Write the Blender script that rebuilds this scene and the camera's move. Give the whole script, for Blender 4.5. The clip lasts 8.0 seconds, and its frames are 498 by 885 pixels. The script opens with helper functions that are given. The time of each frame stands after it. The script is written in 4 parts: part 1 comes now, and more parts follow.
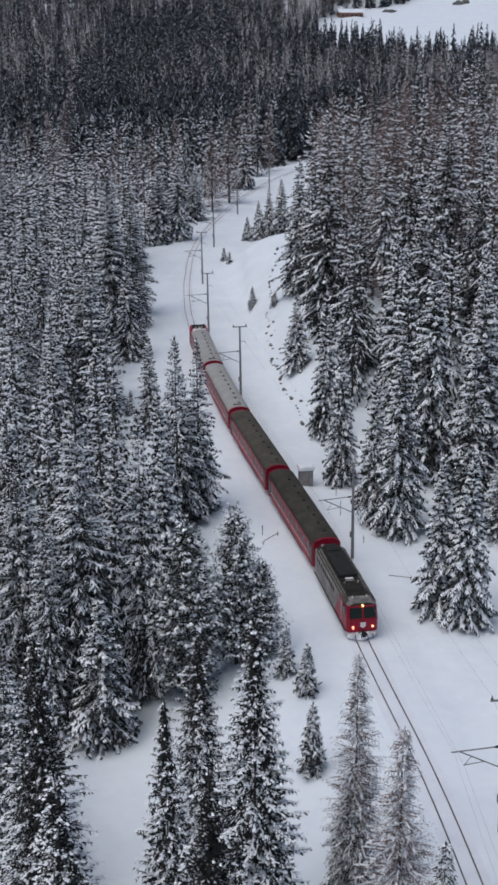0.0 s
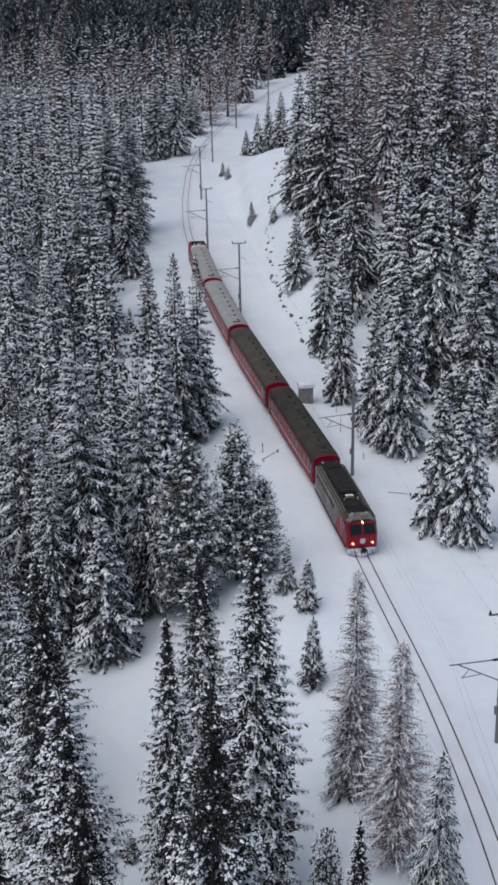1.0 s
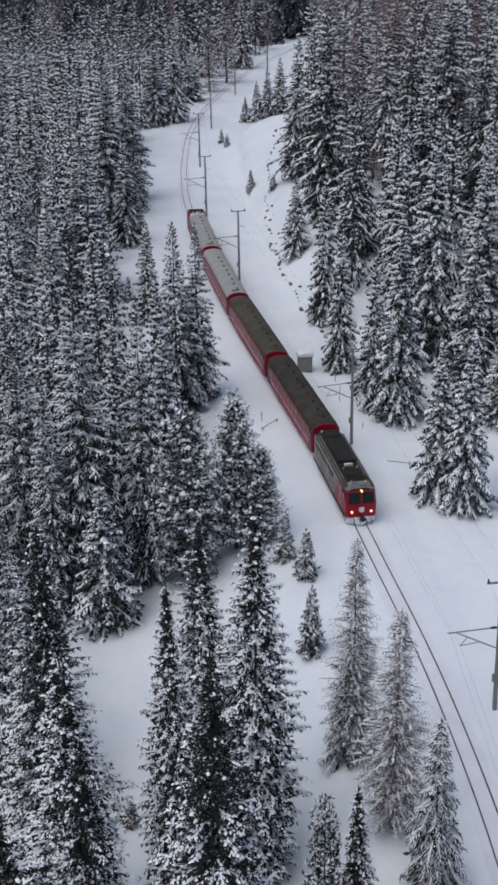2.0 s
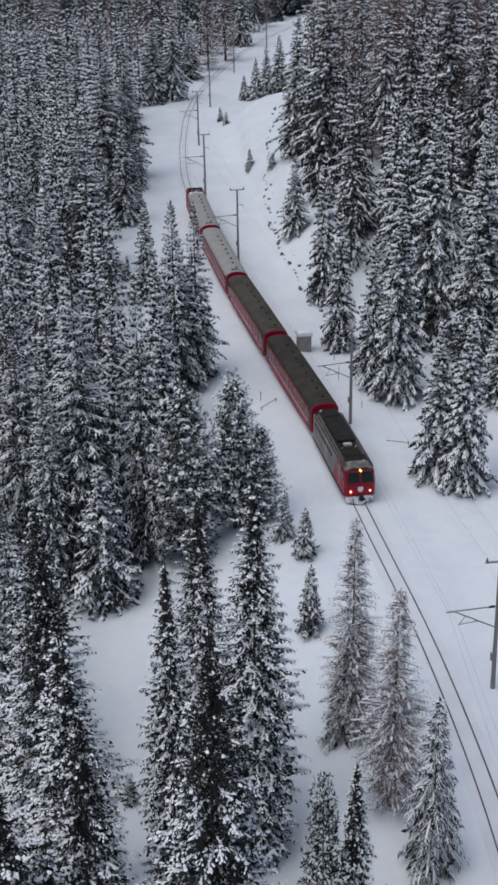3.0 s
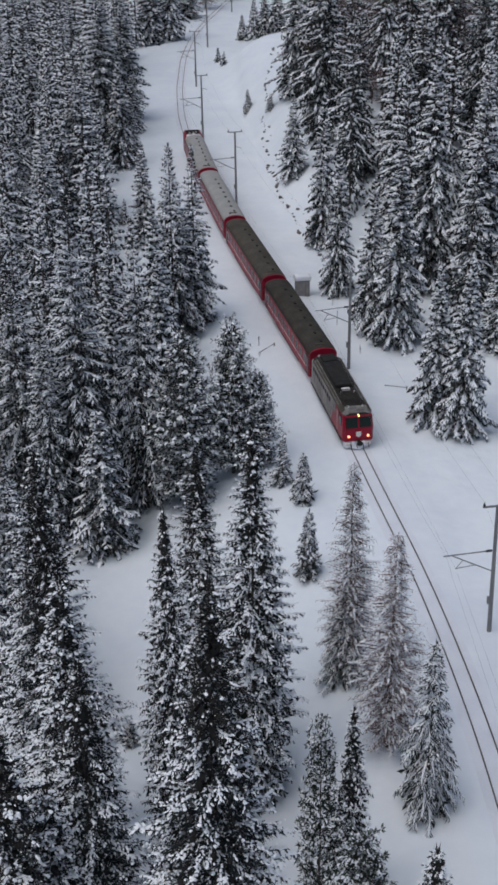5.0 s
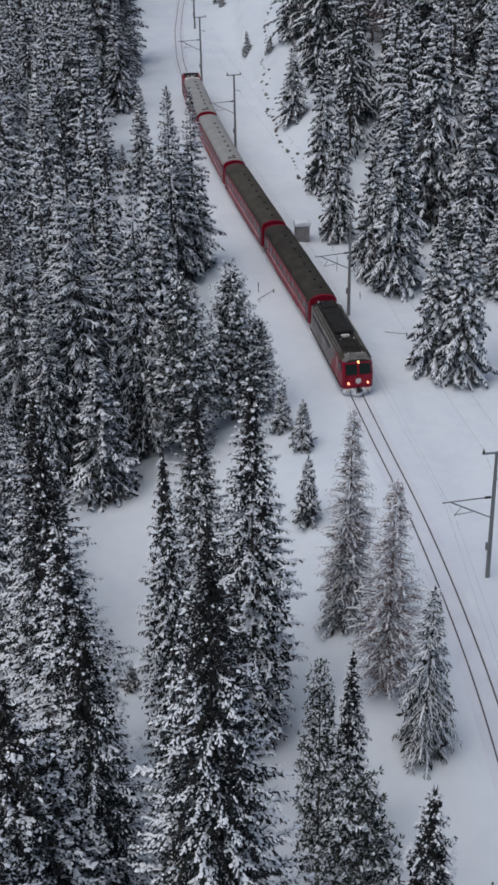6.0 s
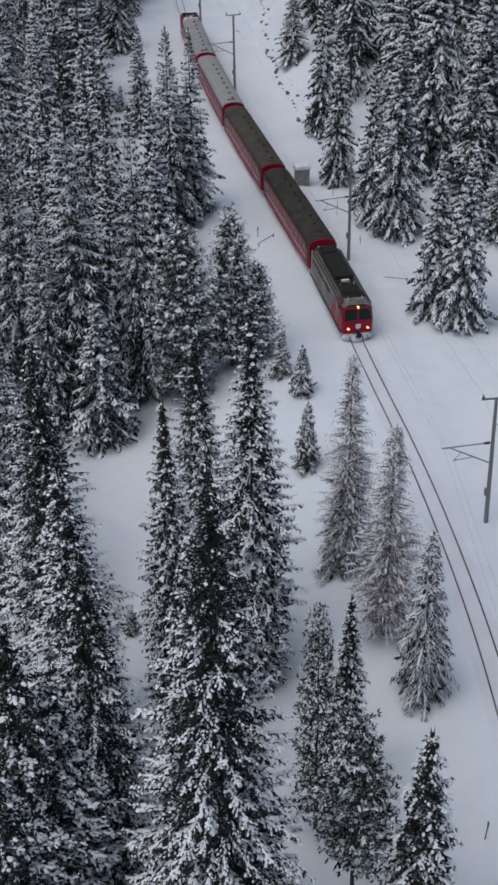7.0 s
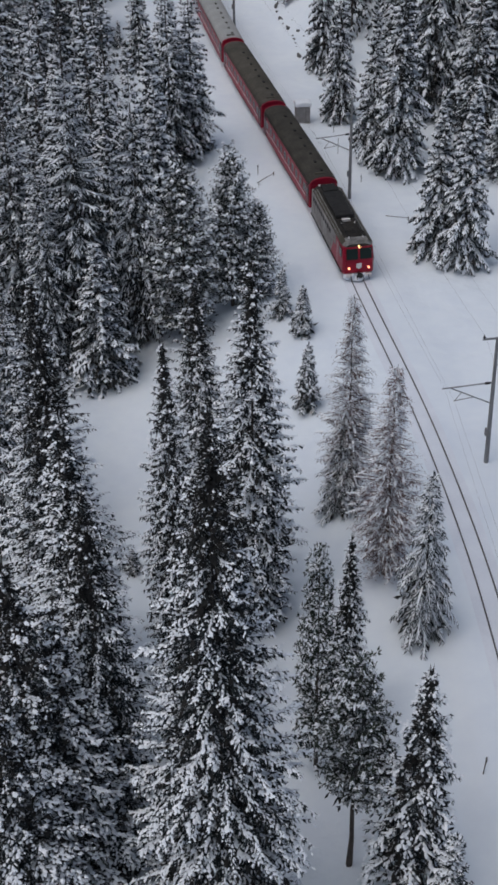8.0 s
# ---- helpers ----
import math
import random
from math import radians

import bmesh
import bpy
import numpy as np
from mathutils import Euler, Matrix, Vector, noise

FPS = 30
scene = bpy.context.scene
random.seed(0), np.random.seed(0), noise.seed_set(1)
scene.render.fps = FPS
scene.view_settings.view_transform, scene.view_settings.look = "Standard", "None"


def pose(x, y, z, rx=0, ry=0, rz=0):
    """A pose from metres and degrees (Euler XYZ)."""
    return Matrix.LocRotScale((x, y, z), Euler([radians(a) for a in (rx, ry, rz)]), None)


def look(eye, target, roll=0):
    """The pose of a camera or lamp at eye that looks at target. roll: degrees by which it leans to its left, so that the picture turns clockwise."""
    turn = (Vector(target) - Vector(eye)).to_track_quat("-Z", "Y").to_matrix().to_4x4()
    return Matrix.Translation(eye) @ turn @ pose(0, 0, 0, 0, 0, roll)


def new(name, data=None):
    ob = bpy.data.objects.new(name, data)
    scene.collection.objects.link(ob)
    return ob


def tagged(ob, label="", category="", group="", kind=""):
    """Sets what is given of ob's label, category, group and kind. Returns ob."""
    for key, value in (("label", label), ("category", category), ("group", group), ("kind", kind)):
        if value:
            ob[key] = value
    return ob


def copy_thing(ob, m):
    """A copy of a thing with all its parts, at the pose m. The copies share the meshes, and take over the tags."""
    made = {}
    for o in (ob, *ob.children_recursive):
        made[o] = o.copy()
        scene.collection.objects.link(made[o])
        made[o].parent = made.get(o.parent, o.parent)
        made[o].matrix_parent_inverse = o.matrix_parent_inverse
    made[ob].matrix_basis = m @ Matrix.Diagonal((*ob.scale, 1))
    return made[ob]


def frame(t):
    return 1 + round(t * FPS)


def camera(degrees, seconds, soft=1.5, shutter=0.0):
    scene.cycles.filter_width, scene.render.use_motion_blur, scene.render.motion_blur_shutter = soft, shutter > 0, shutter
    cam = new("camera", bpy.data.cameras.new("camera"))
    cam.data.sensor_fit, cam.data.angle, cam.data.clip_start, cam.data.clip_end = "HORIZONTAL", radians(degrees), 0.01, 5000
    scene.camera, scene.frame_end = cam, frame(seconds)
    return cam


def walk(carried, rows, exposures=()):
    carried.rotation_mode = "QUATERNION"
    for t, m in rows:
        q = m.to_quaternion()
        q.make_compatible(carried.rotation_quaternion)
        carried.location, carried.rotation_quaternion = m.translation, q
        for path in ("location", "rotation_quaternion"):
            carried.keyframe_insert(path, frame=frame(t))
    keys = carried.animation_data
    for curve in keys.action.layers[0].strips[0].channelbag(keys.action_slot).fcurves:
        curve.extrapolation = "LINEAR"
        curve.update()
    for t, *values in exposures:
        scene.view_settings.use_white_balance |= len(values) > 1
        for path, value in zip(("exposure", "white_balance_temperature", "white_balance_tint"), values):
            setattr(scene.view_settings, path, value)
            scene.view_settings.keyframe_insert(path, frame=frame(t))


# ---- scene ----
cam = camera(22.771, 8.0, soft=3.0)
EYE = 50.5
ROWS = [
    (0.0, 71.868, 0.369, -0.033),
    (0.5, 69.702, 0.514, -0.078),
    (1.0, 68.057, 0.596, -0.113),
    (1.5, 67.306, 0.602, -0.137),
    (1.7, 67.006, 0.598, -0.145),
    (3.0, 65.664, 0.571, -0.200),
    (3.5, 65.114, 0.566, -0.221),
    (4.0, 64.561, 0.568, -0.242),
    (4.5, 63.999, 0.539, -0.263),
    (4.7, 63.690, 0.548, -0.272),
    (6.0, 60.658, 0.601, -0.333),
    (6.5, 59.391, 0.581, -0.337),
    (7.0, 58.137, 0.580, -0.350),
    (7.5, 56.858, 0.624, -0.376),
    (8.0, 55.389, 0.711, -0.404),
]
walk(cam, [(t, pose(0, 0, EYE, rx, ry, rz)) for t, rx, ry, rz in ROWS],
     exposures=[(0.0, -0.22), (3.0, -0.28), (6.5, -0.45), (8.0, -0.46)])

# ---- overcast winter daylight ----
world = bpy.data.worlds.new("overcast_sky")
scene.world = world
world.use_nodes = True
wn = world.node_tree.nodes
wl = world.node_tree.links
sky = wn.new("ShaderNodeTexSky")
sky.sky_type = 'NISHITA'
sky.sun_disc = False
sky.sun_elevation = radians(65)
sky.sun_rotation = radians(235)
sky.air_density, sky.dust_density, sky.ozone_density = 1.0, 3.0, 1.0
cloud = wn.new("ShaderNodeHueSaturation")
cloud.inputs["Saturation"].default_value = 1.05
wl.new(sky.outputs["Color"], cloud.inputs["Color"])
wl.new(cloud.outputs["Color"], wn["Background"].inputs["Color"])
wn["Background"].inputs["Strength"].default_value = 0.11
sun = new("sun", bpy.data.lights.new("sun", "SUN"))
sun.data.energy, sun.data.angle, sun.data.color = 1.5, radians(70), (0.905, 0.965, 1.0)
sun.matrix_world = look((math.sin(radians(235)) * 60, math.cos(radians(235)) * 60, 130), (0, 0, 0))


# ---- materials ----
def material(name, base, rough=0.7, metal=0.0, second=None, scale=3.0, fine=20.0, bump=0.2, spread=0.0, emit=None, spec=0.5, amount=1.0, depth=0.05):
    """Base colour mixed with a second one by noise at two scales, a bump, and a per-object variation of value."""
    m = bpy.data.materials.new(name)
    m.use_nodes = True
    n, l = m.node_tree.nodes, m.node_tree.links
    b = n["Principled BSDF"]
    b.inputs["Roughness"].default_value, b.inputs["Metallic"].default_value = rough, metal
    b.inputs["Specular IOR Level"].default_value = spec
    co = n.new("ShaderNodeNewGeometry")
    big, small = n.new("ShaderNodeTexNoise"), n.new("ShaderNodeTexNoise")
    for tex, s in ((big, scale), (small, fine)):
        tex.inputs["Scale"].default_value, tex.inputs["Detail"].default_value = s, 4
        l.new(co.outputs["Position"], tex.inputs["Vector"])
    add = n.new("ShaderNodeMath")
    add.operation = 'MULTIPLY_ADD'
    l.new(small.outputs["Fac"], add.inputs[0])
    add.inputs[1].default_value = 0.5
    l.new(big.outputs["Fac"], add.inputs[2])
    ramp = n.new("ShaderNodeMapRange")
    ramp.inputs["From Min"].default_value, ramp.inputs["From Max"].default_value = 0.5, 1.0
    ramp.inputs["To Max"].default_value = amount
    l.new(add.outputs[0], ramp.inputs["Value"])
    mix = n.new("ShaderNodeMix")
    mix.data_type = 'RGBA'
    mix.inputs["A"].default_value = (*base, 1)
    mix.inputs["B"].default_value = (*(second or [c * 0.8 for c in base]), 1)
    l.new(ramp.outputs["Result"], mix.inputs["Factor"])
    out = mix.outputs["Result"]
    if spread:
        info, hsv, rng = n.new("ShaderNodeObjectInfo"), n.new("ShaderNodeHueSaturation"), n.new("ShaderNodeMapRange")
        l.new(info.outputs["Random"], rng.inputs["Value"])
        rng.inputs["To Min"].default_value, rng.inputs["To Max"].default_value = 1 - spread, 1 + spread
        l.new(rng.outputs["Result"], hsv.inputs["Value"])
        l.new(out, hsv.inputs["Color"])
        out = hsv.outputs["Color"]
    l.new(out, b.inputs["Base Color"])
    if bump:
        bp = n.new("ShaderNodeBump")
        bp.inputs["Strength"].default_value = bump
        bp.inputs["Distance"].default_value = depth
        l.new(add.outputs[0], bp.inputs["Height"])
        l.new(bp.outputs["Normal"], b.inputs["Normal"])
    if emit:
        b.inputs["Emission Color"].default_value, b.inputs["Emission Strength"].default_value = (*emit[:3], 1), emit[3]
    return m


SNOW = material("snow", (0.79, 0.82, 0.85), 0.65, second=(0.71, 0.745, 0.80), scale=0.2, fine=0.9, bump=0.4, spec=0.3, depth=0.45)
PACKED = material("packed_snow", (0.78, 0.79, 0.83), 0.6, second=(0.69, 0.70, 0.75), scale=0.5, fine=6, bump=0.25, spec=0.3)


def foliage(name, dark, light, cover, fine=9.0, spread=0.3, grow=0.35):
    """Needles or twigs under snow: snow takes the up-facing sides first, broken up by noise at two scales."""
    m = bpy.data.materials.new(name)
    m.use_nodes = True
    n, l = m.node_tree.nodes, m.node_tree.links
    b = n["Principled BSDF"]
    b.inputs["Roughness"].default_value, b.inputs["Specular IOR Level"].default_value = 0.8, 0.2
    geo = n.new("ShaderNodeNewGeometry")
    clump, fleck = n.new("ShaderNodeTexNoise"), n.new("ShaderNodeTexNoise")
    for tex, s, dt in ((clump, 1.9, 2), (fleck, fine, 3)):
        tex.inputs["Scale"].default_value, tex.inputs["Detail"].default_value = s, dt
        l.new(geo.outputs["Position"], tex.inputs["Vector"])
    tint = n.new("ShaderNodeMix")
    tint.data_type = 'RGBA'
    tint.inputs["A"].default_value, tint.inputs["B"].default_value = (*dark, 1), (*light, 1)
    l.new(clump.outputs["Fac"], tint.inputs["Factor"])
    info, hsv, rng = n.new("ShaderNodeObjectInfo"), n.new("ShaderNodeHueSaturation"), n.new("ShaderNodeMapRange")
    l.new(info.outputs["Random"], rng.inputs["Value"])
    rng.inputs["To Min"].default_value, rng.inputs["To Max"].default_value = 1 - spread, 1 + spread
    l.new(rng.outputs["Result"], hsv.inputs["Value"])
    l.new(tint.outputs["Result"], hsv.inputs["Color"])
    sep = n.new("ShaderNodeSeparateXYZ")
    l.new(geo.outputs["Normal"], sep.inputs["Vector"])
    s1, s2 = n.new("ShaderNodeMath"), n.new("ShaderNodeMath")
    s1.operation = s2.operation = 'MULTIPLY_ADD'
    l.new(sep.outputs["Z"], s1.inputs[0])
    s1.inputs[1].default_value = grow
    l.new(fleck.outputs["Fac"], s1.inputs[2])
    l.new(clump.outputs["Fac"], s2.inputs[0])
    s2.inputs[1].default_value = 0.6
    l.new(s1.outputs[0], s2.inputs[2])
    edge = n.new("ShaderNodeMapRange")
    mid = 0.5 + 0.3 + grow * 0.5 + (0.5 - cover) * 0.5
    edge.inputs["From Min"].default_value, edge.inputs["From Max"].default_value = mid - 0.04, mid + 0.04
    l.new(s2.outputs[0], edge.inputs["Value"])
    mix = n.new("ShaderNodeMix")
    mix.data_type = 'RGBA'
    l.new(edge.outputs["Result"], mix.inputs["Factor"])
    l.new(hsv.outputs["Color"], mix.inputs["A"])
    mix.inputs["B"].default_value = (0.86, 0.87, 0.90, 1)
    l.new(mix.outputs["Result"], b.inputs["Base Color"])
    bp = n.new("ShaderNodeBump")
    bp.inputs["Strength"].default_value, bp.inputs["Distance"].default_value = 0.5, 0.05
    l.new(fleck.outputs["Fac"], bp.inputs["Height"])
    l.new(bp.outputs["Normal"], b.inputs["Normal"])
    return m


BOUGH_SNOW = material("bough_snow", (0.82, 0.83, 0.86), 0.7, second=(0.72, 0.74, 0.78), scale=1.2, fine=9, bump=0.5, spec=0.2)
CLUMP_SNOW = foliage("clump_snow", (0.05, 0.055, 0.055), (0.10, 0.10, 0.10), 1.5, fine=11)
NEEDLES = foliage("spruce_needles", (0.017, 0.023, 0.025), (0.040, 0.046, 0.049), 0.05)
PINE = foliage("pine_needles", (0.025, 0.034, 0.026), (0.048, 0.055, 0.041), 0.14)
BROWN = foliage("larch_twigs", (0.12, 0.072, 0.066), (0.19, 0.125, 0.115), 0.08, spread=0.2)
# snowless brown twigs and bare tops; the crown's inner shade is put into their colour
HEART = foliage("shade_dark_inner_twigs", (0.016, 0.017, 0.017), (0.036, 0.031, 0.028), 0.0)
# far woods: distance haze put into the colours, paler needles, greyer snow and twigs
HAZED_NEEDLES = foliage("hazed_far_needles", (0.030, 0.036, 0.043), (0.052, 0.059, 0.068), 0.0, fine=2.2, spread=0.0)
HAZED_FROST = material("hazed_far_frost", (0.42, 0.44, 0.48), 0.8, second=(0.30, 0.32, 0.36), scale=0.6, fine=3, bump=0, spec=0.2)
HAZED_BROWN = foliage("hazed_far_twigs", (0.12, 0.092, 0.088), (0.18, 0.145, 0.14), 0.05, fine=2.2, spread=0.0)
BARK = material("bark", (0.05, 0.038, 0.032), 0.9, second=(0.10, 0.082, 0.07), scale=3, fine=14, bump=0.5)
RED = material("red_paint", (0.30, 0.005, 0.024), 0.45, second=(0.20, 0.010, 0.026), scale=0.9, fine=7, bump=0.05, spec=0.25)
DEEP_RED = material("deep_red_paint", (0.13, 0.004, 0.014), 0.5, second=(0.09, 0.006, 0.014), scale=0.9, fine=7, bump=0.05)
DUST_RED = material("snow_dusted_red_paint", (0.27, 0.022, 0.035), 0.6, second=(0.36, 0.27, 0.27), scale=0.7, fine=5, bump=0.1)
DUST_GREY = material("snow_dusted_grey_side", (0.12, 0.10, 0.095), 0.75, second=(0.34, 0.32, 0.31), scale=0.6, fine=4, bump=0.1)
ROOF_DARK = material("sooty_roof", (0.050, 0.044, 0.035), 0.85, second=(0.10, 0.088, 0.070), scale=0.7, fine=5, bump=0.15, spec=0.2)
ROOF_SOOT = material("soot_black_roof", (0.032, 0.029, 0.024), 0.88, second=(0.068, 0.061, 0.050), scale=0.7, fine=5, bump=0.15, spec=0.2)
ROOF_GREY = material("grey_roof", (0.29, 0.28, 0.26), 0.55, second=(0.38, 0.37, 0.35), scale=0.6, fine=5, bump=0.12)
SOOT = material("soot", (0.018, 0.016, 0.014), 0.9, second=(0.05, 0.044, 0.038), scale=1.1, fine=6, bump=0.25, spec=0.15)
FROSTED = material("frosted_roof", (0.08, 0.072, 0.065), 0.88, second=(0.24, 0.23, 0.22), scale=1.6, fine=7, bump=0.2)
BLACK = material("black_steel", (0.014, 0.013, 0.013), 0.8, second=(0.035, 0.033, 0.031), scale=2, fine=9, bump=0.15, spec=0.2)
GLASS = material("window_glass", (0.012, 0.022, 0.020), 0.25, bump=0, spec=0.22, scale=1, fine=3)
STEEL = material("pole_steel", (0.17, 0.17, 0.175), 0.6, metal=0.2, second=(0.24, 0.235, 0.235), scale=1.2, fine=11, bump=0.15)
RAIL = material("rail_steel", (0.085, 0.07, 0.062), 0.5, metal=0.4, second=(0.16, 0.14, 0.13), scale=0.8, fine=8, bump=0.1)
ROCK = material("rock", (0.055, 0.052, 0.05), 0.9, second=(0.17, 0.16, 0.155), scale=1.3, fine=9, bump=0.6, spread=0.2)
PLANK = material("weathered_wood", (0.33, 0.31, 0.30), 0.85, second=(0.2, 0.185, 0.18), scale=1.5, fine=14, bump=0.4, spread=0.15)
CREAM = material("pale_enamel", (0.75, 0.70, 0.68), 0.5, second=(0.65, 0.6, 0.58), bump=0.05)
CHALET = material("red_brown_boards", (0.30, 0.15, 0.12), 0.8, second=(0.22, 0.12, 0.10), scale=0.5, fine=3)
LAMP = material("lit_lamp", (0.9, 0.7, 0.5), 0.4, bump=0, emit=(1.0, 0.34, 0.17, 3.0))
LAMP_TOP = material("lit_top_lamp", (0.9, 0.8, 0.5), 0.4, bump=0, emit=(1.0, 0.6, 0.2, 3.0))


# ---- mesh tools ----
def mesh_of(name, verts, faces, mats, index=None, smooth=False):
    me = bpy.data.meshes.new(name)
    me.from_pydata([tuple(v) for v in verts], [], faces)
    for m in mats if isinstance(mats, (list, tuple)) else [mats]:
        me.materials.append(m)
    if index is not None:
        me.polygons.foreach_set("material_index", np.asarray(index, dtype=np.int32))
    if smooth:
        me.polygons.foreach_set("use_smooth", np.ones(len(me.polygons), dtype=bool))
    me.update()
    return me


def part(name, bm, mat, parent, label="", smooth=False):
    """Links a bmesh (or a mesh) as one mesh object under parent."""
    if isinstance(bm, bmesh.types.BMesh):
        me = bpy.data.meshes.new(name)
        bm.to_mesh(me)
        bm.free()
        me.materials.append(mat)
        if smooth:
            me.polygons.foreach_set("use_smooth", np.ones(len(me.polygons), dtype=bool))
    else:
        me = bm
    ob = new(name, me)
    ob.parent = parent
    return tagged(ob, label=label)


def box(x0, x1, y0, y1, z0, z1, bevel=0.0):
    bm = bmesh.new()
    bmesh.ops.create_cube(bm, size=1.0, matrix=Matrix.LocRotScale(((x0 + x1) / 2, (y0 + y1) / 2, (z0 + z1) / 2), None, (x1 - x0, y1 - y0, z1 - z0)))
    if bevel:
        bmesh.ops.bevel(bm, geom=bm.edges[:], offset=bevel, segments=2, affect='EDGES', profile=0.6)
    return bm


def merge(*parts_):
    """One bmesh out of several."""
    out = bmesh.new()
    for b in parts_:
        me = bpy.data.meshes.new("tmp")
        b.to_mesh(me)
        b.free()
        out.from_mesh(me)
        bpy.data.meshes.remove(me)
    return out


def rod(a, b, r0, r1=None, sides=8):
    a, b = Vector(a), Vector(b)
    d = b - a
    bm = bmesh.new()
    bmesh.ops.create_cone(bm, cap_ends=True, segments=sides, radius1=r0, radius2=r0 if r1 is None else r1, depth=d.length,
                          matrix=Matrix.Translation((a + b) / 2) @ d.to_track_quat("Z", "Y").to_matrix().to_4x4())
    return bm


def loft(sections, closed=True, caps=True):
    """A skin over equal-length rings of points."""
    bm = bmesh.new()
    rings = [[bm.verts.new(p) for p in s] for s in sections]
    for r, q in zip(rings, rings[1:]):
        k = len(r)
        for i in range(k if closed else k - 1):
            bm.faces.new((r[i], r[(i + 1) % k], q[(i + 1) % k], q[i]))
    if caps:
        bm.faces.new(rings[0][::-1])
        bm.faces.new(rings[-1])
    bmesh.ops.recalc_face_normals(bm, faces=bm.faces[:])
    return bm


# ---- lie of the land ----
TRACK_Y = [-200, -50, 0, 30, 56, 62, 70, 78, 85, 97, 109, 122, 141, 162, 184, 207, 227, 254, 275, 296, 318, 345, 362, 400, 450, 520]
TRACK_X = [-6, 9.5, 13.4, 14.6, 13.9, 13.4, 12.6, 11.5, 10.3, 8.5, 6.2, 3.35, -0.8, -4.7, -7.9, -10.6, -11.8, -12.2, -11.1, -8.5, -4.8, 0.9, 5.4, 19, 43, 90]
_fy = np.arange(-200.0, 520.5, 0.5)
_fx = np.interp(_fy, TRACK_Y, TRACK_X)
_k = np.exp(-np.linspace(-2.2, 2.2, 45) ** 2)
_fx = np.convolve(np.pad(_fx, 22, mode="edge"), _k / _k.sum(), mode="valid")


def track_x(y):
    return np.interp(y, _fy, _fx)


def ease(a, b, v):
    t = np.clip((v - a) / (b - a), 0, 1)
    return t * t * (3 - 2 * t)


def land(x, y):
    x, y = np.asarray(x, float), np.asarray(y, float)
    base = 0.03 * np.clip(y, -100, None) + 0.00012 * np.clip(y - 380, 0, 700) ** 2 + 0.14 * np.clip(y - 1080, 0, 1500)
    u = x - track_x(np.clip(y, -200, 460))
    near = 1 - ease(380, 460, y)
    left = -ease(4, 24, -u) * (5.5 - 3.5 * ease(120, 190, y))
    left = left - 0.55 * ease(2.4, 3.8, -u) * (1 - ease(62, 100, y))
    edge = 7.6 + 2.6 * ease(155, 200, y)
    bank = ease(135, 165, y) * (1 - ease(236, 262, y)) * (0.25 * ease(edge, edge + 1.2, u) + 0.75 * ease(edge + 0.5 - 5.5 * ease(195, 236, y), edge + 6.0, u)) * (3.5 + 1.5 * ease(170, 210, y) + 1.2 * ease(205, 236, y))
    hill = 0.22 * np.clip(u - 12, 0, 60) * ease(100, 150, y)
    flat = 0.06 * np.clip(u - 10, 0, 40) * (1 - ease(100, 150, y))
    away = ease(2.2, 5.0, np.abs(u))
    drift = (0.22 * np.sin(x * 0.31 + 0.7 * np.sin(y * 0.11)) * np.sin(y * 0.23 + 1.3) + 0.10 * np.sin(x * 0.9 + y * 0.37) * np.sin(y * 0.71 - x * 0.2)
             + 0.05 * np.sin(x * 1.9 - y * 1.1) * np.sin(x * 0.8 + y * 1.7))
    trail = -0.10 * np.exp(-((u - 4.6) / 0.7) ** 2) - 0.07 * np.exp(-((u - 10.2) / 0.6) ** 2) * (1 - ease(95, 120, y))
    return base + near * (left + bank + hill + flat + trail * (1 - ease(200, 300, y))) + away * drift * (1 + 2 * ease(450, 900, y))


def ground_mesh():
    def axis(lo, hi, step, far, grow):
        mid = np.arange(lo, hi + step / 2, step)
        out = []
        s, v = step, hi
        while v < far:
            s *= grow
            v += s
            out.append(v)
        return mid, np.array(out)
    mx, fx = axis(-44, 46, 0.7, 3500, 1.16)
    my1 = np.arange(24, 240, 0.7)
    my2, fy = axis(240, 420, 1.4, 4200, 1.08)
    xs = np.concatenate([2 - fx[::-1], mx, fx])
    ys = np.concatenate([[-900, -500, -260, -130, -60, -30, -10, 4, 14], my1, my2, fy])
    X, Y = np.meshgrid(xs, ys)
    Z = land(X, Y)
    nx, ny = len(xs), len(ys)
    i = (np.arange(ny - 1)[:, None] * nx + np.arange(nx - 1)[None, :]).ravel()
    quads = np.stack([i, i + 1, i + nx + 1, i + nx], 1)
    me = bpy.data.meshes.new("ground")
    me.from_pydata(np.stack([X.ravel(), Y.ravel(), Z.ravel()], 1).tolist(), [], quads.tolist())
    me.materials.append(SNOW)
    me.polygons.foreach_set("use_smooth", np.ones(len(me.polygons), dtype=bool))
    me.update()
    return me


tagged(new("ground", ground_mesh()), "deep drifted winter snow over a hillside clearing", "ground", kind="structure")


def along(s):
    """Place and heading on the track centre line, s metres of arc from y = 0."""
    y = float(np.interp(s, ARC, _fy))
    x = float(track_x(y))
    return Vector((x, y, 0.03 * y))


ARC = np.concatenate([[0], np.cumsum(np.hypot(np.diff(_fx), np.diff(_fy)))])
ARC -= np.interp(0.0, _fy, ARC)


def strip(offsets, s0, s1, step):
    """A band that follows the track: offsets are (u, z) across it."""
    n = int((s1 - s0) / step)
    rows = []
    for i in range(n + 1):
        s = s0 + step * i
        p, q = along(s - 0.3), along(s + 0.3)
        d = (q - p).normalized()
        side = Vector((d.y, -d.x, 0)).normalized()
        c = (p + q) / 2
        rows.append([c + side * u + Vector((0, 0, z)) for u, z in offsets])
    return rows


